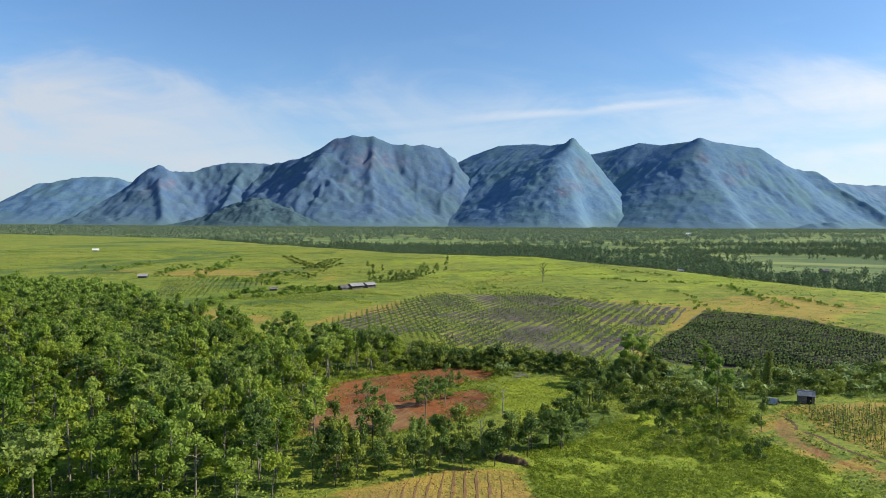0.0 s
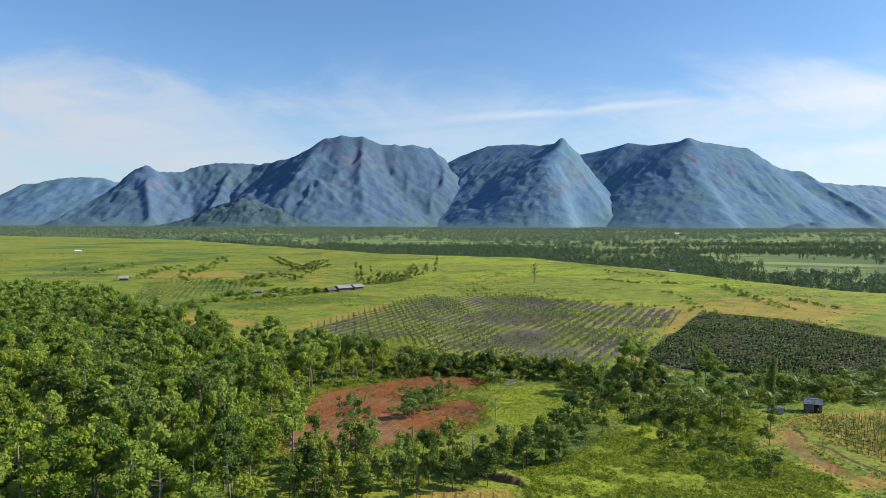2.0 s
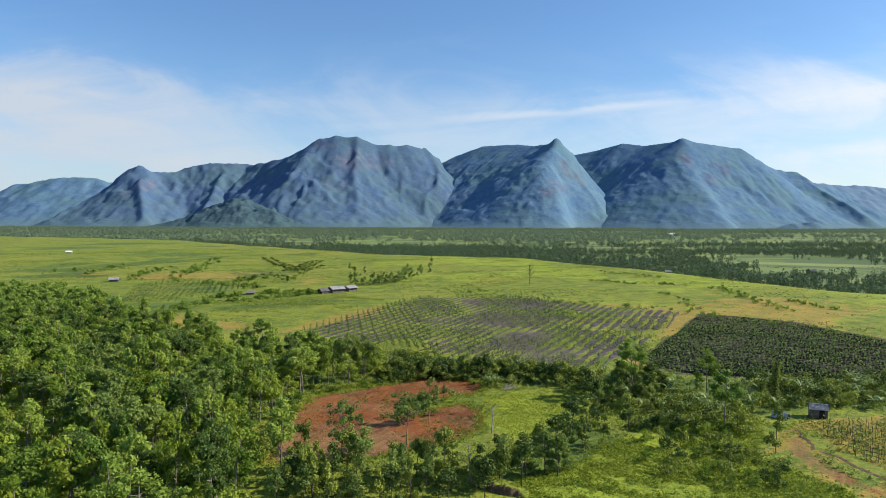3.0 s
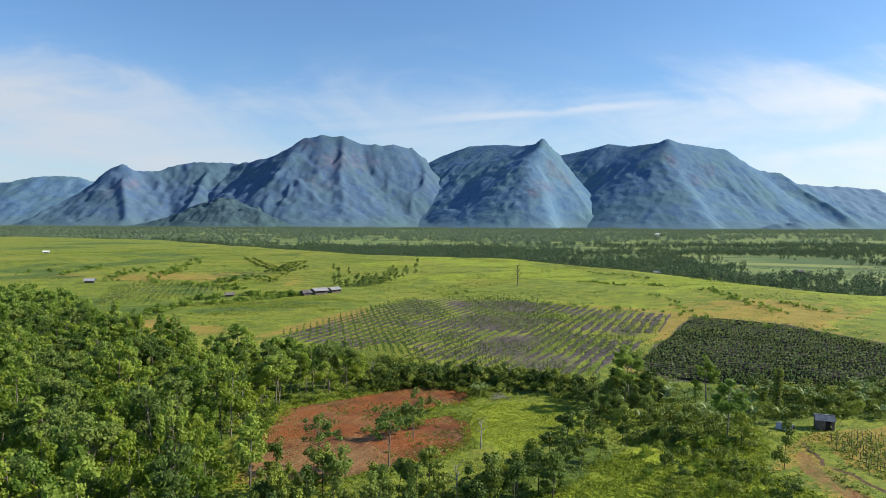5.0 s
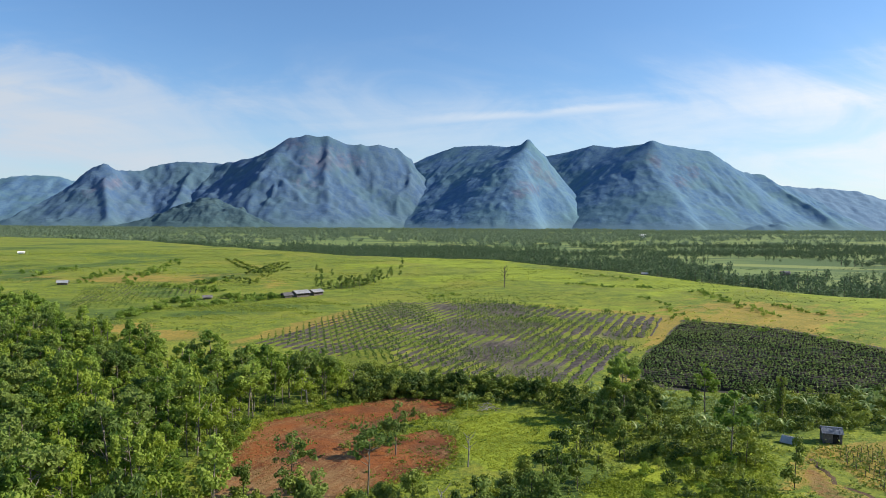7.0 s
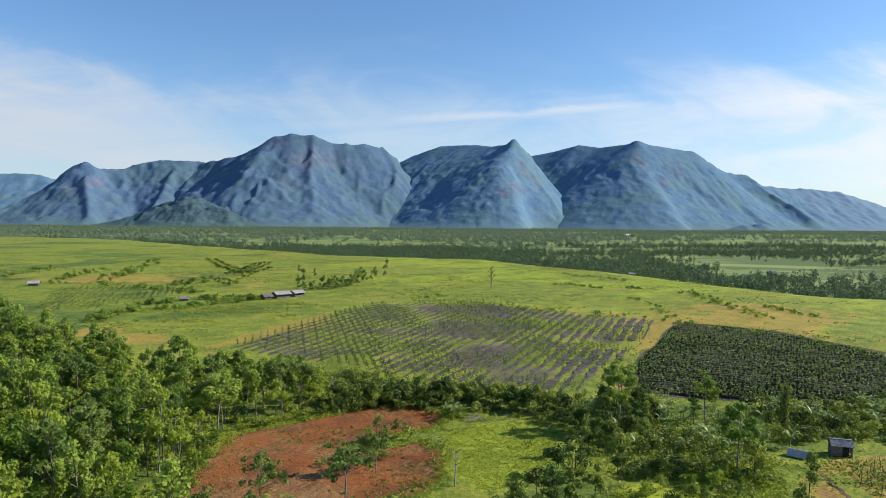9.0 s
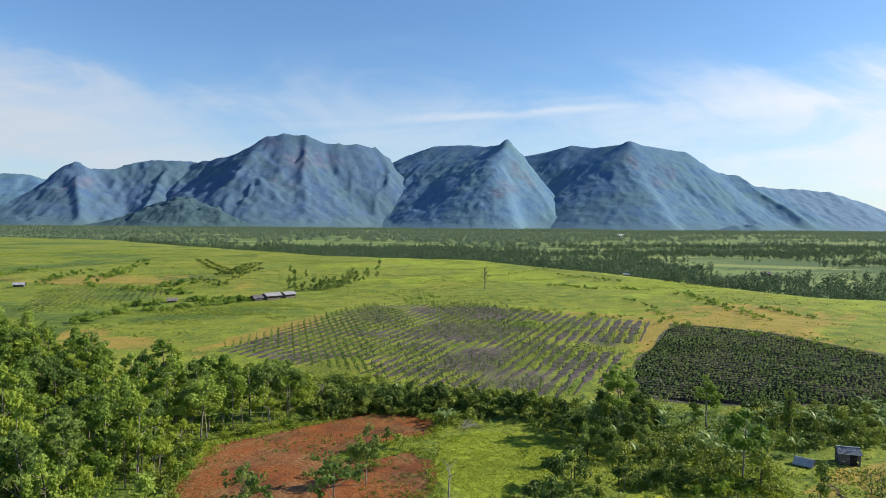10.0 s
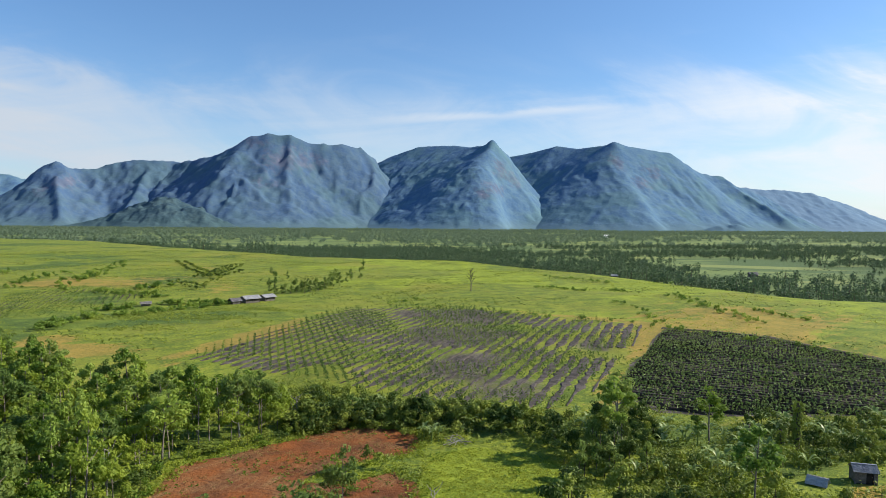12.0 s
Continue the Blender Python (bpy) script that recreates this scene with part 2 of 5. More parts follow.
    red = n_mix(nt, n_range(nt, rake, 0.42, 0.30, 0.0, 0.6), red, (0.085, 0.036, 0.018))
    red = n_mix(nt, n_range(nt, fine, 0.30, 0.46, 0.6, 0.0), red, (0.100, 0.044, 0.022))
    red = n_mix(nt, n_math(nt, "MULTIPLY", n_range(nt, n_math(nt, "ADD", rgb.outputs[1], n_math(nt, "MULTIPLY", n_math(nt, "SUBTRACT", straw, 0.5), 1.2)), 0.45, 0.85), 0.75), red, (0.255, 0.165, 0.070))
    c = n_mix(nt, edge(rgb.outputs[0]), c, red)
    link(nt, c, b.inputs["Base Color"])
    link(nt, n_bump(nt, grain, 0.9, 0.5), b.inputs["Normal"])
    return m


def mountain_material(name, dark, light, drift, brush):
    m, nt, b = material(name, 0.95)
    b.inputs["Specular IOR Level"].default_value = 0.05
    p = position(nt)
    at = nt.nodes.new("ShaderNodeAttribute")
    at.attribute_name = "rock"
    sep = nt.nodes.new("ShaderNodeSeparateXYZ")
    link(nt, p, sep.inputs[0])
    big, mid, fine = n_noise(nt, p, 0.005, 5.0, 0.6, 0.3), n_noise(nt, p, 0.020, 6.0, 0.62, 0.3), n_noise(nt, p, 0.075, 4.0, 0.6)
    f = n_math(nt, "ADD", n_math(nt, "MULTIPLY", mid, 0.62), n_math(nt, "MULTIPLY", fine, 0.38))
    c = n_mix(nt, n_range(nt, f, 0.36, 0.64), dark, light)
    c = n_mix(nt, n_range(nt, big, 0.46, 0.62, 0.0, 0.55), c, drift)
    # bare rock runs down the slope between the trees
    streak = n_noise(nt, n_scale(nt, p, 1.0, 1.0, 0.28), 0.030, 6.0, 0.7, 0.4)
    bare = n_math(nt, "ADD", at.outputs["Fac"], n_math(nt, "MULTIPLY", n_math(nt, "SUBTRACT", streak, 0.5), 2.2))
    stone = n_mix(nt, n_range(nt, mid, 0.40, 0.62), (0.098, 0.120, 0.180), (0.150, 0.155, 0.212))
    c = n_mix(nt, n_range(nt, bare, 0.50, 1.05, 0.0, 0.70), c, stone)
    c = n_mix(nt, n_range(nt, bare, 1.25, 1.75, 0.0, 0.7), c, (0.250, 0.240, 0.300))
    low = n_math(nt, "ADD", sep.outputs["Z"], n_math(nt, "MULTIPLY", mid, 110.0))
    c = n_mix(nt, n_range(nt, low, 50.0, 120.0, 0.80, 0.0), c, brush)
    link(nt, c, b.inputs["Base Color"])
    link(nt, n_bump(nt, f, 0.45, 10.0), b.inputs["Normal"])
    return m


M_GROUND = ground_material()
# distance haze is painted into these base colours as added blue
M_MOUNTAIN = mountain_material("hazed_mountain_wood", (0.062, 0.116, 0.214), (0.092, 0.152, 0.214), (0.082, 0.148, 0.172), (0.100, 0.166, 0.180))
# more haze in the colour here, lifting the shaded flanks
M_MOUNTAIN_EAST = mountain_material("hazier_mountain_wood", (0.076, 0.150, 0.262), (0.116, 0.204, 0.276), (0.106, 0.196, 0.212), (0.116, 0.190, 0.222))
M_FOOTHILL = mountain_material("hazed_foothill_wood", (0.034, 0.070, 0.100), (0.076, 0.124, 0.136), (0.050, 0.094, 0.120), (0.070, 0.120, 0.126))
# palest of the painted haze, for the hill furthest east
M_HAZED_HILL = mountain_material("pale_hazed_wood", (0.130, 0.215, 0.315), (0.155, 0.240, 0.335), (0.145, 0.230, 0.325), (0.160, 0.240, 0.320))


# ---- mesh helpers ----
def value_noise(x, y, seed):
    tab = np.random.RandomState(seed).rand(256, 256)
    i, j = np.floor(x).astype(int), np.floor(y).astype(int)
    u, v = x - i, y - j
    u, v = u * u * (3 - 2 * u), v * v * (3 - 2 * v)
    a, b, c, d = tab[i % 256, j % 256], tab[(i + 1) % 256, j % 256], tab[i % 256, (j + 1) % 256], tab[(i + 1) % 256, (j + 1) % 256]
    return (a * (1 - u) + b * u) * (1 - v) + (c * (1 - u) + d * u) * v


def fbm(x, y, size, seed, octaves=4, gain=0.5):
    x, y = np.asarray(x, float), np.asarray(y, float)
    total, amp, norm = np.zeros(np.broadcast(x, y).shape), 1.0, 0.0
    for k in range(octaves):
        total += amp * (value_noise(x / size * 2 ** k + 31.7 * k, y / size * 2 ** k + 17.3 * k, seed + k) - 0.5)
        norm, amp = norm + amp, amp * gain
    return total / norm * 2


def ridged(x, y, size, seed, octaves=4, gain=0.55):
    """Sharp-crested gradient noise, 0 to 1."""
    x, y = np.asarray(x, float) / size, np.asarray(y, float) / size
    total, amp, norm = np.zeros(x.shape), 1.0, 0.0
    for k in range(octaves):
        ang = np.random.RandomState(seed + k).rand(256, 256) * 6.2832
        px, py = x * 2 ** k + 13.1 * k, y * 2 ** k + 7.7 * k
        i, j = np.floor(px).astype(int), np.floor(py).astype(int)
        u, v = px - i, py - j
        corner = lambda a, b: np.cos(ang[(i + a) % 256, (j + b) % 256]) * (u - a) + np.sin(ang[(i + a) % 256, (j + b) % 256]) * (v - b)
        su, sv = u ** 3 * (u * (u * 6 - 15) + 10), v ** 3 * (v * (v * 6 - 15) + 10)
        n = (corner(0, 0) * (1 - su) + corner(1, 0) * su) * (1 - sv) + (corner(0, 1) * (1 - su) + corner(1, 1) * su) * sv
        total += amp * (1 - np.abs(n) * 1.6)
        norm, amp = norm + amp, amp * gain
    return total / norm


def inside(poly, x, y):
    """Signed distance to a polygon's edge, positive inside it."""
    x, y = np.asarray(x, float), np.asarray(y, float)
    best, odd = np.full(x.shape, 1e9), np.zeros(x.shape, bool)
    for (ax, ay), (bx, by) in zip(poly, poly[1:] + poly[:1]):
        dx, dy = bx - ax, by - ay
        s = np.clip(((x - ax) * dx + (y - ay) * dy) / (dx * dx + dy * dy), 0, 1)
        best = np.minimum(best, np.hypot(x - ax - s * dx, y - ay - s * dy))
        if dy:
            odd ^= ((ay > y) != (by > y)) & (x < ax + (y - ay) / dy * dx)
    return np.where(odd, best, -best)


def quad_mesh(name, verts, quads, mats, smooth=False, index=None):
    me = bpy.data.meshes.new(name)
    verts, quads = np.asarray(verts, np.float32).reshape(-1, 3), np.asarray(quads, np.int32).reshape(-1, 4)
    me.vertices.add(len(verts)), me.vertices.foreach_set("co", verts.ravel())
    me.loops.add(quads.size), me.loops.foreach_set("vertex_index", quads.ravel())
    me.polygons.add(len(quads)), me.polygons.foreach_set("loop_start", np.arange(0, quads.size, 4, dtype=np.int32))
    me.polygons.foreach_set("use_smooth", np.full(len(quads), smooth))
    if index is not None:
        me.polygons.foreach_set("material_index", np.asarray(index, np.int32))
    me.update(calc_edges=True)
    for m in (mats if isinstance(mats, (list, tuple)) else [mats]):
        me.materials.append(m)
    return me


def leaves(rng, centres, size, up=0.5, narrow=0.6, out=None):
    """Diamond leaf sprays at the centres, turned at random, with a lean towards lying flat and facing outwards."""
    n = len(centres)
    nrm = rng.normal(size=(n, 3)) * 0.75
    if out is not None:
        nrm = nrm + np.asarray(out) * 1.1
    nrm[:, 2] += up
    nrm /= np.linalg.norm(nrm, axis=1)[:, None]
    u = np.cross(nrm, rng.normal(size=(n, 3)))
    u /= np.linalg.norm(u, axis=1)[:, None]
    v = np.cross(nrm, u)
    s = np.asarray(size) * rng.uniform(0.7, 1.3, n)
    u, v = u * (s * 0.5)[:, None], v * (s * 0.5 * narrow)[:, None]
    c = np.asarray(centres)
    return np.stack([c - u, c + v, c + u, c - v], 1).reshape(-1, 3)


def quads_of(verts, start=0):
    return np.arange(start, start + len(verts)).reshape(-1, 4)


def tube(points, radii, sides=6):
    """A tapered tube along the points: vertices and quads."""
    pts = np.asarray(points, float)
    verts = []
    for k, (p, r) in enumerate(zip(pts, radii)):
        d = pts[min(k + 1, len(pts) - 1)] - pts[max(k - 1, 0)]
        d /= np.linalg.norm(d)
        a = np.cross(d, (0.31, 0.95, 0.05))
        a /= np.linalg.norm(a)
        b = np.cross(d, a)
        ang = np.arange(sides) * 2 * np.pi / sides
        verts.append(p + r * (np.cos(ang)[:, None] * a + np.sin(ang)[:, None] * b))
    quads = [(k * sides + i, k * sides + (i + 1) % sides, (k + 1) * sides + (i + 1) % sides, (k + 1) * sides + i)
             for k in range(len(pts) - 1) for i in range(sides)]
    return np.concatenate(verts), np.array(quads)


def join(pieces):
    verts, quads, n = [], [], 0
    for v, q in pieces:
        verts.append(v), quads.append(np.asarray(q) + n)
        n += len(v)
    return np.concatenate(verts), np.concatenate(quads)


def box(x0, y0, z0, x1, y1, z1):
    v = np.array([(x, y, z) for z in (z0, z1) for x, y in ((x0, y0), (x1, y0), (x1, y1), (x0, y1))], float)
    return v, np.array([(3, 2, 1, 0), (4, 5, 6, 7), (0, 1, 5, 4), (1, 2, 6, 5), (2, 3, 7, 6), (3, 0, 4, 7)])


def part(name, piece, mat, parent, label="", smooth=False, kind=""):
    ob = new(name, quad_mesh(name, piece[0], piece[1], mat, smooth))
    ob.parent = parent
    return tagged(ob, label, kind=kind)


def thing(name, label, category, group="", m=None):
    ob = tagged(new(name), label, category, group)
    ob.empty_display_size = 0.2
    if m is not None:
        ob.matrix_world = m
    return ob


# ---- plan (metres) ----
RED_CLEARING = [(-15, 90), (-17, 101), (-14, 120), (-8, 125), (4, 133), (13, 131), (14.5, 127), (13, 121), (9, 119.5), (2, 116), (0, 113), (4, 112.5), (10, 115), (12, 111), (11, 102), (1, 93), (-6, 89)]
NEAR_PLOT = [(-12, 62), (-9, 70), (-3, 74), (4, 78), (12, 76), (12.5, 62)]
CLEARING = [(14, 120), (21, 122), (31, 117), (30, 110), (26, 104), (16, 98), (12, 106)]
CROP_A = [(-27, 179), (-18, 198), (8, 251), (24, 252), (40, 246), (68, 224), (83, 205), (50, 150), (37, 136), (20, 142), (2, 157)]
CROP_B = [(50, 149), (85, 200), (104, 188), (114, 160), (101, 140), (86, 127), (63, 131), (52, 135)]
SCRUB = [(12, 60), (13, 83), (26, 94), (34, 98), (44, 90), (48, 78), (47, 60)]
TRACK = [(52, 97), (54, 99), (55, 98), (53, 93), (51, 86.5), (53, 79), (57, 72), (60, 66), (56, 66), (51, 74), (47.5, 80), (47, 86), (48.5, 91)]
STAKE_PLOT = [(58, 101), (74, 103), (76, 84), (58, 74), (56, 88)]
FOREST = [(-13, 66), (-17, 84), (-19, 102), (-16, 121), (-8, 128), (0, 132), (-4, 137), (-14, 141), (-24, 144), (-36, 148), (-54, 168), (-75, 194), (-92, 214), (-120, 243), (-152, 255), (-235, 262), (-330, 250), (-220, 160), (-110, 66)]
GROVE = [(12, 85), (19, 93), (25, 101), (30, 109), (35, 118), (39, 128), (46, 132), (45, 122), (40, 112), (34, 102), (28, 94), (17, 83)]
THICKET = [(40, 112), (54, 109), (50, 98), (44, 88), (37, 86), (36, 94)]
FAR_PLOT = [(300, 556), (450, 562), (360, 446), (228, 418)]
BELT = [(-6, 133), (-8, 146), (2, 153), (19, 140), (36, 134), (47, 134), (51, 131), (61, 128), (84, 124.5), (99, 134), (99, 118), (76, 107), (66, 112), (50, 104), (36, 98), (29, 104), (31, 114), (24, 122), (14, 127)]
ROUGH = [(-68, 236), (-44, 250), (-20, 262), (-6, 240), (-16, 222), (-34, 209), (-56, 213)]
CREST = [(-1500, 1500), (-700, 1150), (-290, 914), (-100, 640), (-15, 545), (87, 486), (138, 400), (152, 320), (178, 270), (320, 210), (600, 150), (900, 120)]
FIELD = CREST + [(900, -600), (-1500, -600)]


def height_at(x, y):
    x, y = np.asarray(x, float), np.asarray(y, float)
    on = np.clip(inside(FIELD, x, y) / 70 + 0.75, 0, 1)
    on = on * on * (3 - 2 * on)
    z = 4.0 + 1.6 * np.clip((y - 130) / 120, 0, 1) + 1.4 * np.clip((y - 250) / 200, 0, 1.6)
    z = z + 1.4 * np.exp(-((x - 115) / 45) ** 2 - ((y - 215) / 60) ** 2)
    z = z + fbm(x, y, 70, 5, 3) * 1.3 * np.clip((y - 120) / 120, 0.2, 1) + fbm(x, y, 14, 9, 2) * 0.22
    far = fbm(x, y, 420, 12, 3) * 3.0 - 2.5
    return far + (z - far) * on


# ---- ground: one sheet, finer where the camera passes ----
def axis_lines(lo, a, b, hi, step, grow=1.09):
    mid = list(np.arange(a, b + step, step))
    up, d = [], step
    while (up[-1] if up else mid[-1]) < hi:
        d *= grow
        up.append((up[-1] if up else mid[-1]) + d)
    down, d = [], step
    while (down[-1] if down else mid[0]) > lo:
        d *= grow
        down.append((down[-1] if down else mid[0]) - d)
    return np.array(down[::-1] + mid + up)


def build_ground():
    gx, gy = axis_lines(-4700, -120, 125, 4700, 1.8), axis_lines(-500, 60, 290, 4850, 1.8, 1.07)
    X, Y = np.meshgrid(gx, gy)
    Z = height_at(X, Y)
    n, k = len(gx), len(gy)
    idx = np.arange(n * k).reshape(k, n)
    quads = np.stack([idx[:-1, :-1], idx[:-1, 1:], idx[1:, 1:], idx[1:, :-1]], -1).reshape(-1, 4)
    me = quad_mesh("ground", np.stack([X, Y, Z], -1), quads, M_GROUND, True)
    x, y = X.ravel(), Y.ravel()
    wob = fbm(x, y, 9, 3, 3) * 1.6

    def soft(poly, w=2.0):
        return np.clip((inside(poly, x, y) + wob) / w + 0.5, 0, 1)
    drift = fbm(x, y, 38, 21, 4)
    soil = np.maximum.reduce([soft(RED_CLEARING, 1.6), soft(NEAR_PLOT, 1.6) * np.clip(0.50 - (y - 66) * 0.018 + drift * 0.25, 0, 0.55), soft(TRACK, 2.0) * np.clip(0.47 + drift * 0.3, 0, 0.55), 0.0 * x])
    east = np.exp(-((x - 118) / 44) ** 2 - ((y - 215) / 38) ** 2) * 1.35 + 0.6 * np.exp(-((x - 45) / 10) ** 2 - ((y - 292) / 16) ** 2)
    west = np.exp(-((x + 42) / 13) ** 2 - ((y - 312) / 30) ** 2) + 2.1 * np.exp(-((x + 50) / 13) ** 2 - ((y - 189) / 9) ** 2) + 1.2 * np.exp(-((x + 61) / 8) ** 2 - ((y - 203) / 8) ** 2) + 1.5 * np.exp(-((x + 16 - (y - 200) * 0.5) / 7) ** 2 - ((y - 204) / 22) ** 2) + 1.4 * np.exp(-((x + 110) / 14) ** 2 - ((y - 334) / 14) ** 2) + 1.0 * np.exp(-((x + 82) / 10) ** 2 - ((y - 326) / 9) ** 2) + 0.9 * np.exp(-((x + 68) / 14) ** 2 - ((y - 430) / 18) ** 2) + 0.8 * np.exp(-((x + 110) / 60) ** 2 - ((y - 350) / 40) ** 2)
    lane = np.exp(-(inside(CROP_A, x, y) + 3.0) ** 2 / 9) + 0.7 * np.exp(-(inside(CROP_B, x, y) + 2.5) ** 2 / 6)
    dry = np.clip(0.56 * east + 0.62 * west + 0.42 * lane + drift * 0.36 + 0.85 * soft(TRACK, 12) + 0.72 * soft(STAKE_PLOT, 9) + 0.8 * np.exp(-((x - 67) / 9) ** 2 - ((y - 100) / 5) ** 2) + 0.9 * soft(NEAR_PLOT, 3) + 0.75 * soft(RED_CLEARING) * np.clip((114 - y) / 14, 0, 1) * np.clip((8 - x) / 8, 0, 1) + 0.34 * np.exp(-((inside(RED_CLEARING, x, y) + 1.5) / 2.2) ** 2), 0, 1) * np.clip(inside(FIELD, x, y) / 20, 0, 1)
    dry = dry * (1 - 0.8 * soft(CLEARING)) * (1 - 0.6 * soft(SCRUB))
    till = np.maximum(soft(CROP_B), soft(CROP_A) * np.clip(0.44 + drift * 1.3 - x / 120, 0, 1))
    lush = np.maximum.reduce([soft(CLEARING, 3), soft(SCRUB, 6), soft(THICKET, 4) * 0.6, np.clip(0.45 + drift * 0.9, 0, 1) * np.clip((y - 150) / 60, 0, 1) * np.clip(0.76 + x / 150, 0.32, 1.15)])
    lush = lush * (1 - 0.6 * soft(CROP_A))
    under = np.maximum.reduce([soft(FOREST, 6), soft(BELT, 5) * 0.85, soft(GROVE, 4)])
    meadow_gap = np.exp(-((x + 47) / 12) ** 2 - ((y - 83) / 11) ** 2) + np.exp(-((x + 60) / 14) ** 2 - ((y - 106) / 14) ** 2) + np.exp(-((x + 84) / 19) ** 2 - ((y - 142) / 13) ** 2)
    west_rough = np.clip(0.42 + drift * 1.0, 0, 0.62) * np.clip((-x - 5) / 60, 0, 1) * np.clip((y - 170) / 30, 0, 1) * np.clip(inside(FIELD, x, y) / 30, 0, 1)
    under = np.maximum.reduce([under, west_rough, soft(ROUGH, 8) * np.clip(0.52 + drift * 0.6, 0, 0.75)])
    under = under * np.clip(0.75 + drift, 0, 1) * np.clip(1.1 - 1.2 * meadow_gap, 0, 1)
    lush = np.maximum(lush, np.clip(meadow_gap, 0, 0.8))
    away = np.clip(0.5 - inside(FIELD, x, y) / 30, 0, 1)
    for name, cols in (("zone", (soil, dry, till)), ("cover", (lush, under, away))):
        a = me.color_attributes.new(name, "FLOAT_COLOR", "POINT")
        a.data.foreach_set("color", np.stack([*cols, np.ones_like(x)], -1).astype(np.float32).ravel())
    tagged(new("ground", me), "green meadow, bare red soil and forest floor", "ground", kind="structure")


build_ground()


# ---- mountains ----
def mountain(label, ridges, x0, x1, y0, y1, seed, rocks=(), step=9.0, rough=1.0, mat=M_MOUNTAIN):
    """Heightfield over a tent of ridges (half-width, crest nodes, and how hollow the flanks are and how much steeper the east one is), cut by gullies that run down from the crests."""
    X, Y = np.meshgrid(np.arange(x0, x1, step), np.arange(y0, y1, step))
    wx = X + fbm(X, Y, 300, seed, 4) * 34 * rough
    wy = Y + fbm(X, Y, 300, seed + 9, 4) * 40 * rough
    H = np.full(X.shape, -200.0)
    for width, crest, *shape in ridges:
        power, steep = shape or (1.5, 1.0)
        spur, run = np.full(X.shape, -60.0), 0.0
        for (ax, ay, az), (bx, by, bz) in zip(crest, crest[1:]):
            dx, dy = bx - ax, by - ay
            s = np.clip(((wx - ax) * dx + (wy - ay) * dy) / (dx * dx + dy * dy), 0, 1)
            top = az + (bz - az) * s
            reach = width * (0.30 + 0.88 * np.clip((top + 40) / (max(z for _, _, z in crest) + 40), 0, 1))
            d = np.hypot(wx - ax - s * dx, wy - ay - s * dy) / reach
            d = d * (1 + (steep - 1) / (1 + np.exp(-np.clip((wx - ax - s * dx) / 22, -30, 30))))
            d = np.sqrt(d * d + 0.0012) - 0.034
            along = run + s * math.hypot(dx, dy)
            run += math.hypot(dx, dy)
            cut = (ridged(along + 40 * fbm(X, Y, 160, seed + 31, 2), d * width * 0.10, 130, seed + 33, 3) - 0.66) * 0.17
            spur = np.maximum(spur, (top + 40) * (np.clip(1 - d, 0, 1) ** power + cut * rough * np.clip(d * (1 - d) * 3, 0, 1)) - 40)
        H = 16.0 * np.logaddexp(H / 16.0, spur / 16.0)
    low = np.clip(H / 160, 0, 1) * np.clip((450 - H) / 260 + 0.10, 0.10, 1)
    H = H + low * rough * ((ridged(wx, wy * 0.75, 230, seed + 3, 5) - 0.62) * 34 + (ridged(wx, wy, 85, seed + 21, 4) - 0.62) * 24)
    H = H + fbm(X, Y, 34, seed + 7, 3) * (3 + 6 * rough) * np.clip(H / 30, 0, 1) * np.clip((455 - H) / 120, 0.35, 1)
    H = H - 11 * np.clip((H - 330) / 100, 0, 1)
    rock = np.zeros(X.shape)
    for rx, rz, sx, sz, amount in rocks:
        rock = np.maximum(rock, amount * np.exp(-((X - rx) / sx) ** 2 - ((H - rz) / sz) ** 2))
    idx = np.arange(X.size).reshape(X.shape)
    quads = np.stack([idx[:-1, :-1], idx[:-1, 1:], idx[1:, 1:], idx[1:, :-1]], -1).reshape(-1, 4)
    keep = (H.ravel()[quads] > -39).any(1)
    me = quad_mesh("mountain", np.stack([X, Y, H], -1), quads[keep], mat, True)
    a = me.attributes.new("rock", "FLOAT", "POINT")
    a.data.foreach_set("value", rock.astype(np.float32).ravel())
    return tagged(new("mountain", me), label, "mountain", "mountain range")


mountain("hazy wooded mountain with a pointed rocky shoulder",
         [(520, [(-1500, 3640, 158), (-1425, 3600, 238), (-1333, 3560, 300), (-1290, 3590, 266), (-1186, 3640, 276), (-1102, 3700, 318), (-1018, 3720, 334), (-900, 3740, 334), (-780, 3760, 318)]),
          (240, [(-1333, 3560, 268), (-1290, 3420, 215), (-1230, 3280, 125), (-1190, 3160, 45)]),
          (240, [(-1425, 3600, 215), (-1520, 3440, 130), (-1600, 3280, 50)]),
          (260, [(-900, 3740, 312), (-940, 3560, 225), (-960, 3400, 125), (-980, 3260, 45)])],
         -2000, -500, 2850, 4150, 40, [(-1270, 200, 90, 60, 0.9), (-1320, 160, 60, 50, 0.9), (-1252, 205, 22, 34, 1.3)])
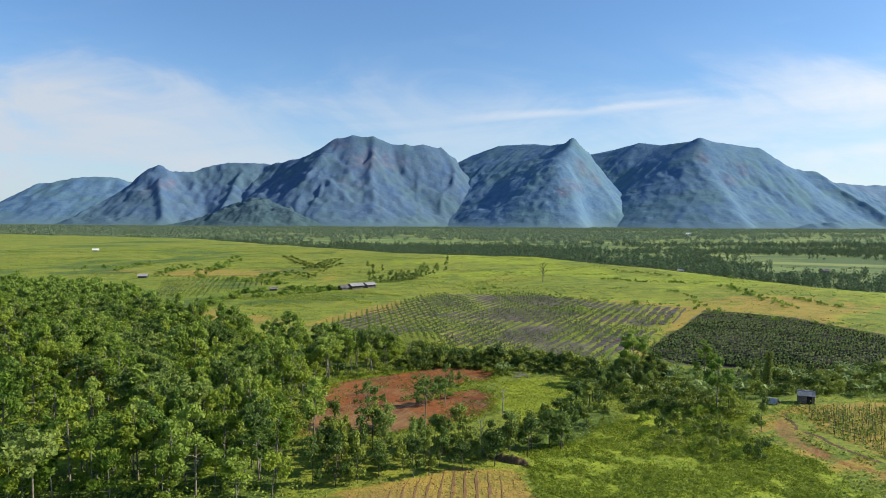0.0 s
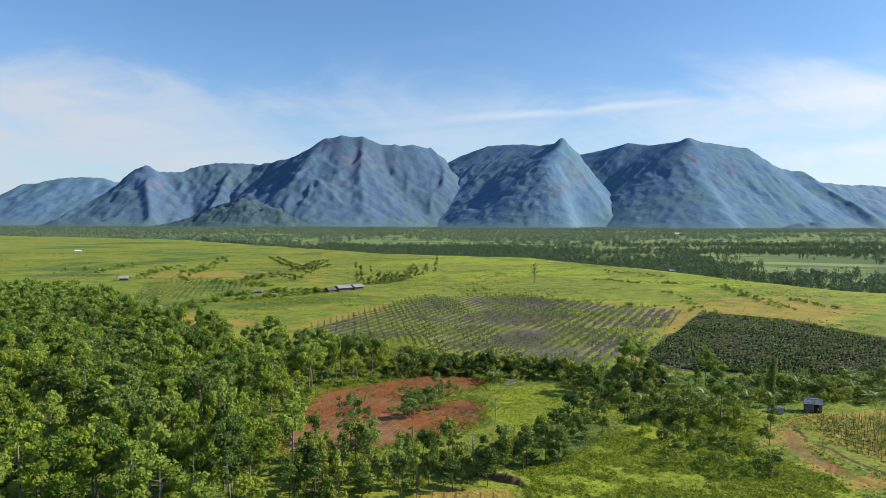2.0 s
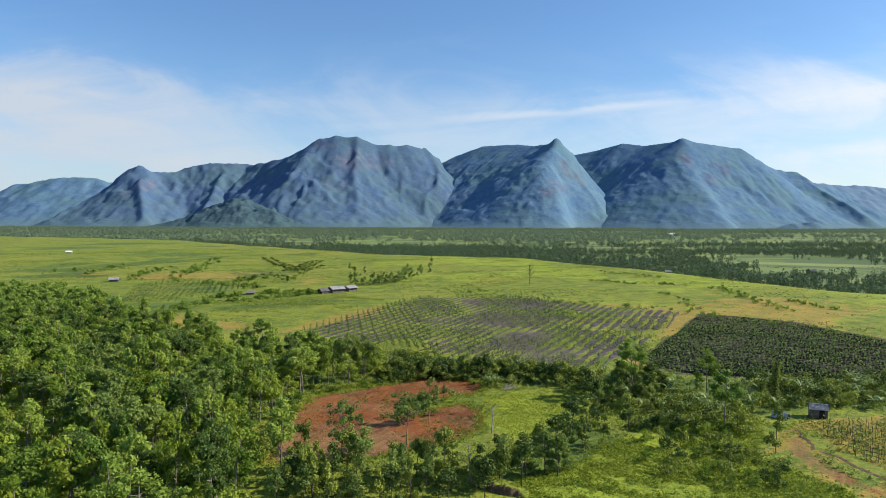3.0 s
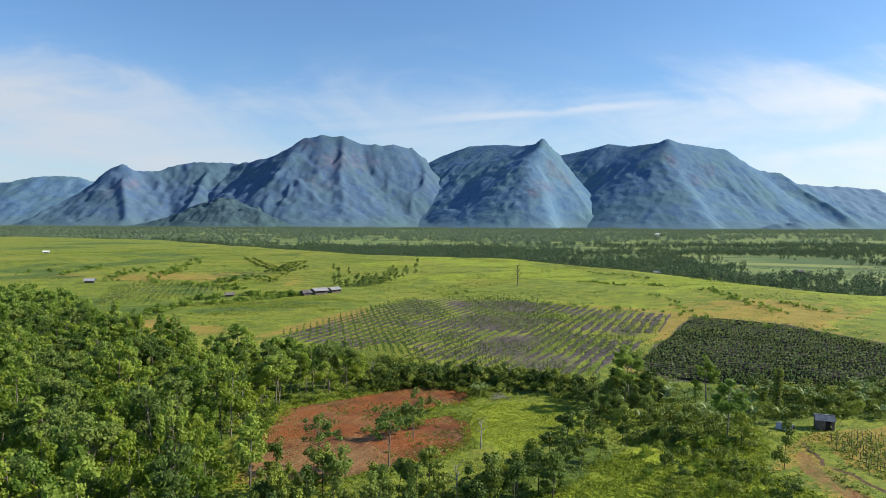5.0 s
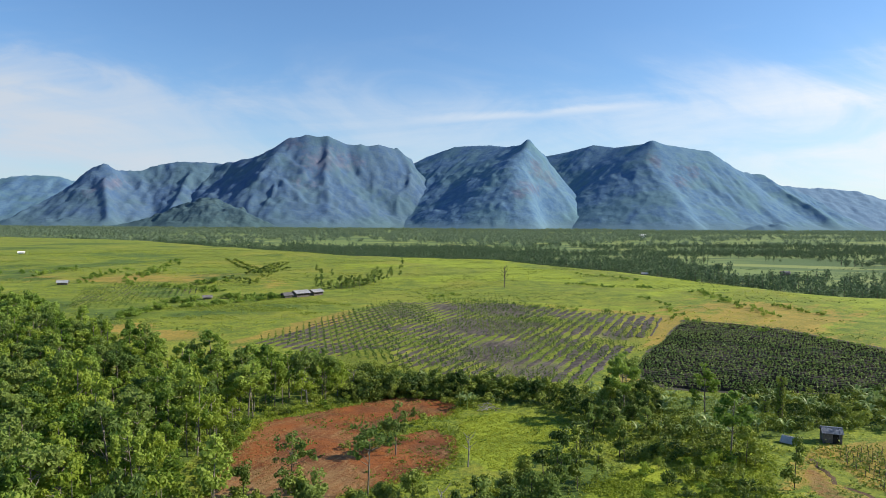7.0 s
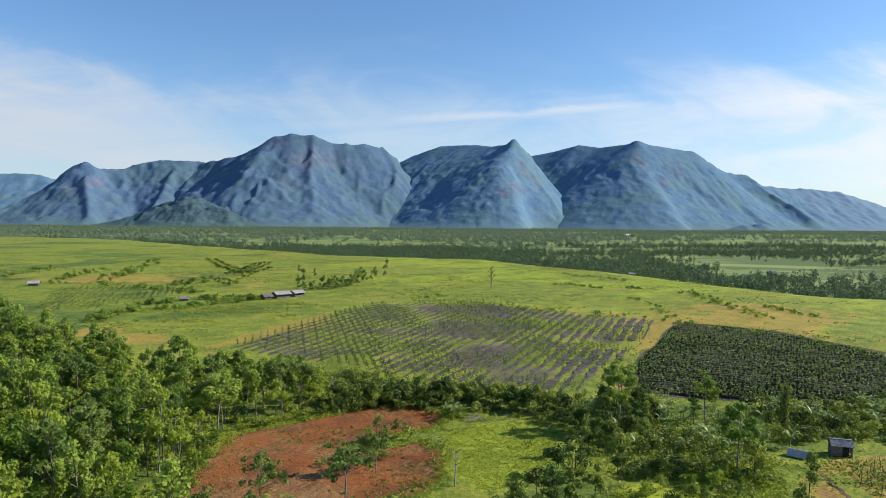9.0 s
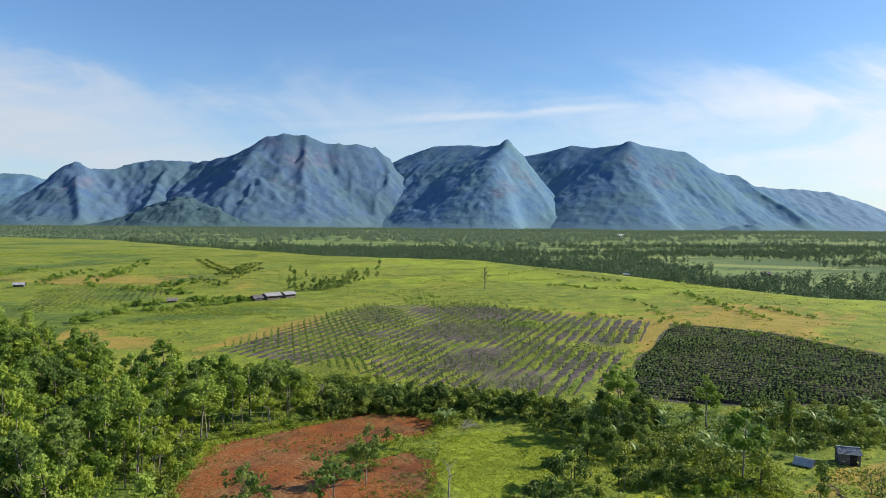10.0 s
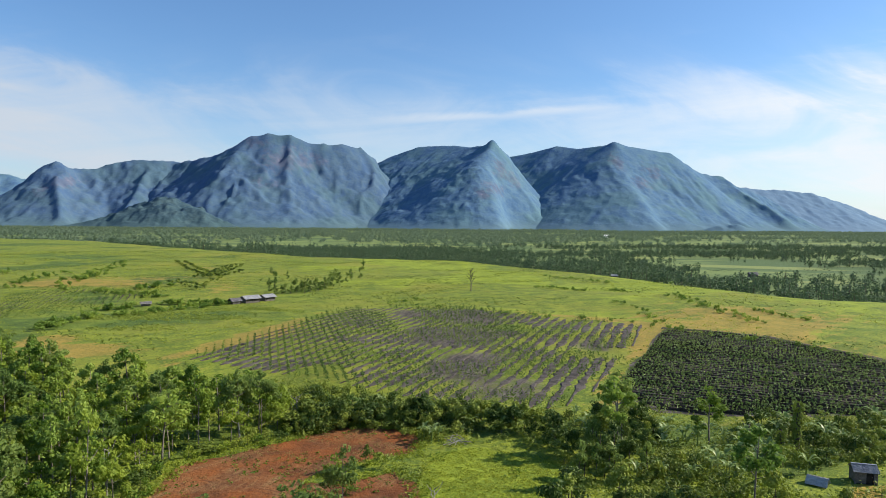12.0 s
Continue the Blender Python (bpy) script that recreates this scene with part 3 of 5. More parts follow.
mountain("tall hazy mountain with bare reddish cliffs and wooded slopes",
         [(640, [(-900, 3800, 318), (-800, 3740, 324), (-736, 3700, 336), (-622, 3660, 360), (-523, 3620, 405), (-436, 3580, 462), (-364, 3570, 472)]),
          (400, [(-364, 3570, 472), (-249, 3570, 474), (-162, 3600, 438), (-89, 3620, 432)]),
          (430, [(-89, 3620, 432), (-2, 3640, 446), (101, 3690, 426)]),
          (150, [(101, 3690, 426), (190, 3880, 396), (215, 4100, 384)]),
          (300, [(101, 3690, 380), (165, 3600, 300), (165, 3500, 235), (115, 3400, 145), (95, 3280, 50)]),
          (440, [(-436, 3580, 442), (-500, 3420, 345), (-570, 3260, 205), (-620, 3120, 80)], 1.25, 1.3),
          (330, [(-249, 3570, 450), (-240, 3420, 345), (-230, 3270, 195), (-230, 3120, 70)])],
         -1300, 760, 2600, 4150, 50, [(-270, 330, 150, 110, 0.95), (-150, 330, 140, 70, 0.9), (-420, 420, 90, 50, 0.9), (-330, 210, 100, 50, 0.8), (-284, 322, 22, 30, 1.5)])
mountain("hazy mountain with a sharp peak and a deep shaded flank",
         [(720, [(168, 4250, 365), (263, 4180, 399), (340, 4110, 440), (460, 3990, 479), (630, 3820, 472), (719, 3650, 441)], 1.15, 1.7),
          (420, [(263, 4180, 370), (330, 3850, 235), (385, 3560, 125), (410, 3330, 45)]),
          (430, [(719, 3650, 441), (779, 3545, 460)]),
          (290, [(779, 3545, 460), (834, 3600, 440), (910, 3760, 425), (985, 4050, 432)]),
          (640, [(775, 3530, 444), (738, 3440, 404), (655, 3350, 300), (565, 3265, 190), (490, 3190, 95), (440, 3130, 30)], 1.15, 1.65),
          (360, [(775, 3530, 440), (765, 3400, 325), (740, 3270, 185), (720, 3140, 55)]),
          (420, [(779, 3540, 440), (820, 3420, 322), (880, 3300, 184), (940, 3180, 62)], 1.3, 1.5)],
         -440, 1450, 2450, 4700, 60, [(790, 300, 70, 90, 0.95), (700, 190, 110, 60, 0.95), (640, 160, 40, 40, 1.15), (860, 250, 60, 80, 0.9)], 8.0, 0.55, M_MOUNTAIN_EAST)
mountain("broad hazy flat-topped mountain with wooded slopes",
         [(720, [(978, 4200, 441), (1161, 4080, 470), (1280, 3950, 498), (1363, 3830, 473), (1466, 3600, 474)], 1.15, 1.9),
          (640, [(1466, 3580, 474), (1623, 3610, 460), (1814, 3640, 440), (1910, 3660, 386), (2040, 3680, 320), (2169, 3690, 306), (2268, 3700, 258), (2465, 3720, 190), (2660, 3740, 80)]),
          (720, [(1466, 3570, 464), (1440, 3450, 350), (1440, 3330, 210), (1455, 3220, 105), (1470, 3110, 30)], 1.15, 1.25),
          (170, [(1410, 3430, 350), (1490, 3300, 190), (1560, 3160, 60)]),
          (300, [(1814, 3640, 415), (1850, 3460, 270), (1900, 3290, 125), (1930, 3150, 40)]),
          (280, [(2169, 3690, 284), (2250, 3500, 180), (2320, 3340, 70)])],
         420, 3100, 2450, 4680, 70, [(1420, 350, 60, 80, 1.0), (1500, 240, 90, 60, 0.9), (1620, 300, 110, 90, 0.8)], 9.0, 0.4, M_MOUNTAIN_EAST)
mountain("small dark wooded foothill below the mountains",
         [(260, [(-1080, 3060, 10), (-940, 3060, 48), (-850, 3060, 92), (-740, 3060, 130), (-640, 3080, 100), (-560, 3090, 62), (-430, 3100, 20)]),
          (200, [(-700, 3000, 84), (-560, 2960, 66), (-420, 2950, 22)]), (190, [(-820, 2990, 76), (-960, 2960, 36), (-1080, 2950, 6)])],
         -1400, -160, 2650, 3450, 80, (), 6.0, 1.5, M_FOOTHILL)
mountain("low wooded knoll, blued with painted haze, at the foot of the mountains",
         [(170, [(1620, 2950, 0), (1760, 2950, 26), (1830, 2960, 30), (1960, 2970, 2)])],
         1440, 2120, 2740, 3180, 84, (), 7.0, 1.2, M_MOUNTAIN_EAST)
mountain("far flat-topped hill blued with painted haze",
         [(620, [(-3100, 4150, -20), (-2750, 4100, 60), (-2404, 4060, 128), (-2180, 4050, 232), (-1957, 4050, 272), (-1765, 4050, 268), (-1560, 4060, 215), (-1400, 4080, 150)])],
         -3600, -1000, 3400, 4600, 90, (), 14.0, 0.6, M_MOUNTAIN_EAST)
mountain("far sloping hill paled with painted haze",
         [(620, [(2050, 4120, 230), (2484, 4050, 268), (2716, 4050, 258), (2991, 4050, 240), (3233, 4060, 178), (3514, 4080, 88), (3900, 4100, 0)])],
         1700, 4500, 3400, 4600, 95, (), 14.0, 0.5, M_HAZED_HILL)


# ---- trees ----
def tree_pieces(seed, tall, spread, n_clumps, n_leaves, leaf, bare=0.38, clump=1.0):
    rng = np.random.RandomState(seed)
    bend = rng.normal(0, 0.035 * tall, 2)
    at = lambda s: np.array([bend[0] * s * s, bend[1] * s * s, tall * s])
    wood = [tube([at(s) - (0, 0, 0.3 if s == 0 else 0) for s in (0, 0.25, 0.5, 0.75, 0.95)], [0.014 * tall, 0.011 * tall, 0.009 * tall, 0.006 * tall, 0.002 * tall], 7)]
    ends = []
    for k in range(max(5, n_clumps // 4)):
        s = rng.uniform(bare, 0.86)
        ang = k * 2.4 + rng.uniform(-0.5, 0.5)
        reach = spread * (1.1 - 0.55 * (s - bare) / (1 - bare)) * rng.uniform(0.6, 1.05)
        a = at(s)
        tip = a + np.array([math.cos(ang) * reach, math.sin(ang) * reach, rng.uniform(0.45, 1.0) * reach * 0.85])
        mid = (a + tip) / 2 + (0, 0, -0.08 * reach)
        wood.append(tube([a, mid, tip], [0.006 * tall, 0.004 * tall, 0.0015 * tall], 5))
        ends += [tip, mid * 0.35 + tip * 0.65]
    ends = np.array(ends + [at(0.97), at(0.88)])
    pick = ends[rng.randint(0, len(ends), n_clumps)]
    pick[:len(ends)] = ends[:n_clumps] if len(ends) > n_clumps else ends
    cent = pick + rng.normal(0, 0.30, (len(pick), 3)) * (spread * 0.45, spread * 0.45, spread * 0.3)
    cs, outs = [], []
    for c in cent:
        r = clump * rng.uniform(0.55, 1.15)
        d = rng.normal(size=(n_leaves, 3))
        d /= np.linalg.norm(d, axis=1)[:, None]
        cs.append(c + d * (r * rng.uniform(0.45, 1.0, n_leaves) ** 0.5)[:, None] * (1, 1, 0.7))
        outs.append(d)
    lv = leaves(rng, np.concatenate(cs), leaf, 0.35, 0.62, np.concatenate(outs))
    return join(wood), (lv, quads_of(lv))


def tree(name, label, category, group, pieces, bark, leaf_mat):
    ob = thing(name, label, category, group)
    part("trunk", pieces[0], bark, ob, smooth=True)
    part("crown", pieces[1], leaf_mat, ob)
    return ob


def scatter(seed, poly, gap, keep=None, jitter=0.42):
    rng = np.random.RandomState(seed)
    xs, ys = [p[0] for p in poly], [p[1] for p in poly]
    X, Y = np.meshgrid(np.arange(min(xs), max(xs), gap), np.arange(min(ys), max(ys), gap))
    X, Y = X.ravel(), Y.ravel()
    X, Y = X + rng.uniform(-jitter, jitter, X.size) * gap, Y + rng.uniform(-jitter, jitter, X.size) * gap
    ok = inside(poly, X, Y) > 0
    if keep is not None:
        ok &= keep(X, Y)
    pts = np.stack([X[ok], Y[ok]], 1)
    return pts[rng.permutation(len(pts))]


def plant(protos, pts, lo, hi, seed):
    """The first things stand at the first places, the rest are copies with their own turn and size."""
    rng = np.random.RandomState(seed)
    zs = height_at(pts[:, 0], pts[:, 1])
    for i, ((x, y), z) in enumerate(zip(pts, zs)):
        m = pose(x, y, z - 0.05, rng.uniform(-3, 3), rng.uniform(-3, 3), rng.uniform(0, 360)) @ Matrix.Diagonal((*[rng.uniform(lo, hi)] * 2, rng.uniform(lo, hi), 1))
        if i < len(protos):
            protos[i].matrix_world = m
        else:
            copy_thing(protos[i % len(protos)], Matrix.Identity(4)).matrix_basis = m


def stuff_trees(name, label, pts, seed, variants, leaf_mat, bark, lo, hi):
    """Many joined trees: one mesh, each a turned and scaled variant."""
    rng = np.random.RandomState(seed)
    zs = height_at(pts[:, 0], pts[:, 1])
    vs, qs, ix, n = [], [], [], 0
    for (x, y), z in zip(pts, zs):
        wood, crown = variants[rng.randint(len(variants))]
        a, s, sz = rng.uniform(0, 6.283), rng.uniform(lo, hi), rng.uniform(lo, hi)
        for k, (v, q) in enumerate((wood, crown)):
            w = np.stack([(v[:, 0] * math.cos(a) - v[:, 1] * math.sin(a)) * s + x, (v[:, 0] * math.sin(a) + v[:, 1] * math.cos(a)) * s + y, v[:, 2] * sz + z - 0.05], 1)
            vs.append(w), qs.append(q + n), ix.append(np.full(len(q), k))
            n += len(v)
    return tagged(new(name, quad_mesh(name, np.concatenate(vs), np.concatenate(qs), [bark, leaf_mat], False, np.concatenate(ix))), label, "woodland", kind="stuff")


def open_spots(x, y):
    glade = np.exp(-((x + 47) / 11) ** 2 - ((y - 83) / 10) ** 2) + np.exp(-((x + 60) / 13) ** 2 - ((y - 106) / 13) ** 2) + np.exp(-((x + 84) / 18) ** 2 - ((y - 142) / 12) ** 2)
    return (fbm(x, y, 22, 33, 3) * 0.7 + glade * (0.25 + 0.9 * np.random.RandomState(len(x)).rand(len(x))) < 0.36) & (x > -0.70 * y - 8)


wood_pts = scatter(11, FOREST, 3.05, open_spots)
order = np.argsort(np.hypot(wood_pts[:, 0], wood_pts[:, 1] - 40))
wood_pts = wood_pts[order]
near_pts, rest_pts = wood_pts[:660], wood_pts[660:]
tall_pts, young_pts = near_pts[::2], near_pts[1::2]
front = np.array([(38, 117), (51.7, 119.8), (45, 99.7), (41, 124), (-13, 84)], float)
low_front = np.concatenate([scatter(12, [(-14, 70), (-13, 87), (-2, 86), (8, 84), (16, 88), (19, 86), (14, 79), (2, 75)], 2.5), np.array([(0, 84), (6, 84)], float)])
LEAVES = [M_LEAF, M_LEAF_GREY, M_LEAF, M_LEAF_YOUNG]
TALL = [tree("forest_tree", "broad-leaved forest tree with a pale slender trunk", "tree", "open forest trees", tree_pieces(100 + i, 7.2 + 0.6 * (i % 4), 1.75 + 0.25 * (i % 3), 34 + 3 * (i % 3), 36, 0.40, 0.22 + 0.08 * (i % 3), 0.66), M_BARK, LEAVES[i % 4]) for i in range(8)]
plant(TALL, np.concatenate([tall_pts, front]), 0.78, 1.2, 1)
BROAD = [tree("spreading_tree", "open-crowned green tree standing on bare red soil", "tree", "trees on the red soil", tree_pieces(150 + i, (6.0, 7.4, 6.2)[i], (2.5, 2.6, 1.7)[i], 40, 26, 0.36, 0.30, 0.58), M_BARK, M_LEAF_GREY) for i in range(3)]
plant(BROAD, np.array([(-7.2, 93.6), (0.9, 92.4), (4.2, 105.0)]), 0.98, 1.06, 14)
YOUNG = [tree("young_tree", "bright green young tree with a thin trunk", "tree", "young forest trees", tree_pieces(200 + i, 5.2 + 0.4 * (i % 3), 1.6 + 0.15 * (i % 3), 22, 40, 0.36, 0.12, 0.72), M_BARK, M_LEAF_YOUNG) for i in range(7)]
plant(YOUNG, young_pts, 0.7, 1.15, 2)
stuff_trees("forest_wood", "dense green open forest seen from above", rest_pts, 3, [tree_pieces(300 + i, 7.2, 2.1, 17, 20, 0.72, 0.25, 0.85) for i in range(6)], M_LEAF, M_BARK, 0.75, 1.15)

dark_row = np.stack([np.linspace(-3, 32, 30), 134 - 0.012 * (np.linspace(-3, 32, 30) - 6) ** 2], 1) + np.random.RandomState(5).normal(0, 0.7, (30, 2))
grove_pts = scatter(21, GROVE, 2.8, lambda x, y: fbm(x, y, 7, 47, 2) > -0.4)
extra = np.array([(47, 90), (46, 98), (86, 118), (89, 123), (93, 121), (84, 112), (97, 128), (-1, 135), (6, 138)], float)
BAND = [tree("grove_tree", "dark green leafy tree in an overgrown grove", "tree", "grove trees", tree_pieces(400 + i, 5.2 + 0.6 * (i % 3), 1.5, 26, 42, 0.36, 0.06, 0.75), M_BARK_DARK, M_LEAF_GREY if i % 3 == 1 else M_SHRUB) for i in range(6)]
plant(BAND, np.concatenate([low_front, grove_pts, extra])[:300], 0.5, 0.95, 4)

HOLLOW = [tree("grove_tree", "low dark green tree in a shaded hollow", "tree", "grove trees", tree_pieces(430 + i, 2.7 + 0.3 * i, 1.5, 20, 42, 0.36, 0.05, 0.7), M_BARK_DARK, M_SHRUB) for i in range(4)]
plant(HOLLOW, dark_row, 0.8, 1.2, 15)

# shrubs and bushes
SHRUBS = [tree("shrub", "dense green leafy shrub", "shrub", "shrubs", tree_pieces(500 + i, 1.9, 1.2, 10, 32, 0.32, 0.03, 0.7), M_BARK_DARK, M_SHRUB) for i in range(6)]
belt_pts = scatter(31, BELT, 2.3, lambda x, y: (fbm(x, y, 10, 44, 2) > np.where(x > 42, -0.02, -0.35)) & (np.hypot(x - 62, y - 106) > 4.5) & (np.hypot(x - 56, y - 105) > 3.5) & (inside(GROVE, x, y) < 0))
plant(SHRUBS, np.concatenate([dark_row - (0, 1.8), belt_pts])[:300], 0.55, 1.25, 6)
BUSHES = [tree("bush", "rounded bright green bush in the rough grass", "bush", "bushes", tree_pieces(520 + i, 1.7, 1.1, 9, 30, 0.30, 0.02, 0.62), M_BARK_DARK, M_LEAF_YOUNG if i % 3 == 0 else M_SHRUB) for i in range(6)]
thicket_pts = scatter(32, THICKET, 2.2, lambda x, y: fbm(x, y, 8, 45, 2) > 0.30)
scrub_pts = scatter(33, SCRUB, 2.6, lambda x, y: (fbm(x, y, 12, 46, 2) > 0.40) & (inside(GROVE, x, y) < 0) & (inside(THICKET, x, y) < 0))
rim = np.array([(-16.5 + 0.6 * math.sin(k * 2.1), 88 + k * 1.5) for k in range(22)] + [(-14 + k * 1.25, 122.5 + k * 0.85 + 0.5 * math.sin(k * 1.7)) for k in range(14)], float)
inlet = np.array([(0, 109), (3, 110), (2, 107), (5, 109), (-2, 108), (7, 117.5), (3.5, 115.5), (9, 116.5)], float)
plant(BUSHES, np.concatenate([inlet, rim, thicket_pts, scrub_pts])[:300], 0.5, 1.15, 8)


# ---- far woods ----
def low_tree(seed, tall, spread, n, leaf):
    rng = np.random.RandomState(seed)
    d = rng.normal(size=(n, 3))
    d /= np.linalg.norm(d, axis=1)[:, None]
    c = d * (rng.uniform(0.35, 1.0, n) ** 0.5)[:, None] * (spread, spread, tall * 0.42) + (0, 0, tall * 0.55)
    c[:, :2] += np.sin(c[:, 2:] * 1.3 + seed) * spread * 0.3
    lv = leaves(rng, c, leaf, 0.3, 0.7, d)
    return tube([(0, 0, -0.5), (0, 0, tall * 0.75)], [0.02 * tall, 0.008 * tall], 4), (lv, quads_of(lv))


def plain_spots(x, y):
    return (inside(FIELD, x, y) < -6) & (fbm(x * 0.4, y, 110, 71, 4) + 0.65 * fbm(x, y, 34, 75, 3) > -0.02 - 0.36 * np.exp(inside(FIELD, x, y) / 110) * (x > -40) + 0.14 * (x < 40) * (y < 1500) + 0.02 * (y > 1000) - 0.34 * (y > 2350) - 0.6 * np.exp(-((x - 0.42 * y) / (0.09 * y)) ** 2 - ((y - 500) / 130) ** 2)) & (inside(FAR_PLOT, x, y) < 0) & (x > -0.66 * y - 60) & (x < 0.88 * y + 80)


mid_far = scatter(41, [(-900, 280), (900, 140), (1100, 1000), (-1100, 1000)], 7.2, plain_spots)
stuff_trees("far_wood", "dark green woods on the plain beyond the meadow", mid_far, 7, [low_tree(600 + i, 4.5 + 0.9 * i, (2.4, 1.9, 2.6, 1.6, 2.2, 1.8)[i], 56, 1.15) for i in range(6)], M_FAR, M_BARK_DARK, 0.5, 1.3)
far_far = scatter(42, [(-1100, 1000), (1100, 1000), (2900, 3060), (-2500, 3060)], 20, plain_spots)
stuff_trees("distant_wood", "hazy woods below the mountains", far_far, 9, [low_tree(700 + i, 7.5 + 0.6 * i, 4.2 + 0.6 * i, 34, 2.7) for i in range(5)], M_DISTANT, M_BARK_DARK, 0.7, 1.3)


# ---- undergrowth and grass ----
def clump_stuff(name, label, category, pts, seed, n, spread, rise, leaf, mat, up=0.6, narrow=0.5):
    rng = np.random.RandomState(seed)
    z = height_at(pts[:, 0], pts[:, 1])
    k = len(pts)
    big = rng.uniform(0.5, 1.4, k)[:, None, None]
    d = rng.normal(size=(k, n, 3))
    d /= np.linalg.norm(d, axis=2)[:, :, None]
    d[:, :, 2] = np.abs(d[:, :, 2])
    off = d * rng.uniform(0.3, 1.0, (k, n))[:, :, None] * big * (spread, spread, rise)
    c = off + np.stack([pts[:, 0], pts[:, 1], z], 1)[:, None, :]
    lv = leaves(rng, c.reshape(-1, 3), leaf, up, narrow, d.reshape(-1, 3))
    return tagged(new(name, quad_mesh(name, lv, quads_of(lv), mat)), label, category, kind="stuff")


def rnd_in(seed, poly, n, keep=None):
    rng = np.random.RandomState(seed)
    xs, ys = [p[0] for p in poly], [p[1] for p in poly]
    p = np.stack([rng.uniform(min(xs), max(xs), n), rng.uniform(min(ys), max(ys), n)], 1)
    ok = inside(poly, p[:, 0], p[:, 1]) > 0
    if keep is not None:
        ok &= keep(p[:, 0], p[:, 1])
    return p[ok]


def not_bare(x, y):
    ok = np.ones(x.shape, bool)
    for poly in (RED_CLEARING, NEAR_PLOT, TRACK, CROP_A, CROP_B):
        ok &= inside(poly, x, y) < 0.6
    return ok & (np.hypot(x - 61.5, y - 106.5) > 3.4) & (np.hypot(x - 55.5, y - 105) > 2.6)


NEARLAND = [(-70, 62), (62, 62), (100, 110), (100, 136), (46, 138), (0, 160), (-90, 160)]
clump_stuff("undergrowth", "knee-high weeds and saplings between the trees", "undergrowth", rnd_in(51, NEARLAND, 15000, lambda x, y: not_bare(x, y) & (inside(CLEARING, x, y) < 0) & (fbm(x, y, 7, 81, 3) > np.where((inside(SCRUB, x, y) > 0) | (inside(THICKET, x, y) > 0), 0.52, -0.1))), 52, 10, 0.7, 1.2, 0.32, M_SHRUB, 0.6, 0.55)
clump_stuff("bright_weeds", "bright green weeds in the clearings", "weeds", rnd_in(53, NEARLAND, 20000, lambda x, y: not_bare(x, y) & (inside(CLEARING, x, y) < 0) & (fbm(x, y, 9, 82, 3) > -0.15)), 54, 5, 0.45, 0.45, 0.28, M_GRASS, 0.7, 0.4)
clump_stuff("meadow_tufts", "scattered tufts and weeds in the meadow", "grass", rnd_in(55, [(-230, 240), (-60, 205), (0, 150), (60, 140), (170, 190), (170, 300), (90, 480), (-100, 620), (-330, 560)], 40000, lambda x, y: not_bare(x, y) & (fbm(x, y, 24, 83, 4) > 0.0)), 56, 4, 0.6, 0.4, 0.42, M_GRASS, 0.7, 0.4)
clump_stuff("meadow_scrub", "low dark scrub drifting across the meadow", "scrub", rnd_in(57, [(-230, 240), (-60, 205), (0, 150), (60, 140), (170, 190), (170, 300), (90, 480), (-100, 620), (-330, 560)], 60000, lambda x, y: not_bare(x, y) & ((fbm(x * 0.5, y, 11, 84, 4) > 0.20) | (fbm((x + y) * 0.25, y - x, 26, 87, 3) > 0.42))), 58, 6, 0.6, 0.45, 0.36, M_SHRUB, 0.6, 0.55)

clump_stuff("rough_weeds", "rough patch of tall dark weeds and grass on the meadow", "weeds", rnd_in(141, ROUGH, 5200, lambda x, y: fbm(x * 0.6, y, 9, 142, 3) > -0.02), 143, 7, 0.6, 0.6, 0.36, M_SHRUB, 0.5, 0.5)
clump_stuff("plot_weeds", "low bushes dotted over a distant pale field", "weeds", rnd_in(144, FAR_PLOT, 900, lambda x, y: fbm(x, y, 30, 145, 3) > 0.05), 146, 7, 1.0, 0.8, 0.7, M_FAR, 0.5, 0.6)

clump_stuff("forest_understory", "leafy saplings filling the gaps below the forest canopy", "undergrowth", rnd_in(59, FOREST, 9000, lambda x, y: (open_spots(x, y)) & (x > -130)), 60, 14, 0.9, 2.6, 0.42, M_LEAF_YOUNG, 0.5, 0.6)

clump_stuff("scrub_weeds", "tangled bright green weeds covering the rough slope", "weeds", np.concatenate([rnd_in(91, SCRUB, 15000, lambda x, y: not_bare(x, y) & (fbm(x, y, 6, 92, 3) > -0.2)), rnd_in(93, THICKET, 3500, not_bare), rnd_in(94, BELT, 1600, not_bare)]), 95, 5, 0.5, 0.46, 0.26, M_GRASS, 0.6, 0.5)
clump_stuff("clearing_grass", "smooth bright green grass in a clearing", "grass", rnd_in(97, CLEARING, 3600, not_bare), 98, 6, 0.5, 0.11, 0.24, M_GRASS, 1.4, 0.45)
clump_stuff("dark_weeds", "dark leafy weeds dotted over the rough grass", "weeds", np.concatenate([rnd_in(111, SCRUB, 3000, lambda x, y: not_bare(x, y) & (fbm(x, y, 6, 112, 3) > 0.18)), rnd_in(113, CLEARING, 500, lambda x, y: fbm(x, y, 4, 114, 2) > 0.35), rnd_in(115, STAKE_PLOT, 900, lambda x, y: fbm(x, y, 4, 116, 2) > 0.1)]), 117, 7, 0.4, 0.5, 0.24, M_LEAF_YOUNG, 0.5, 0.55)

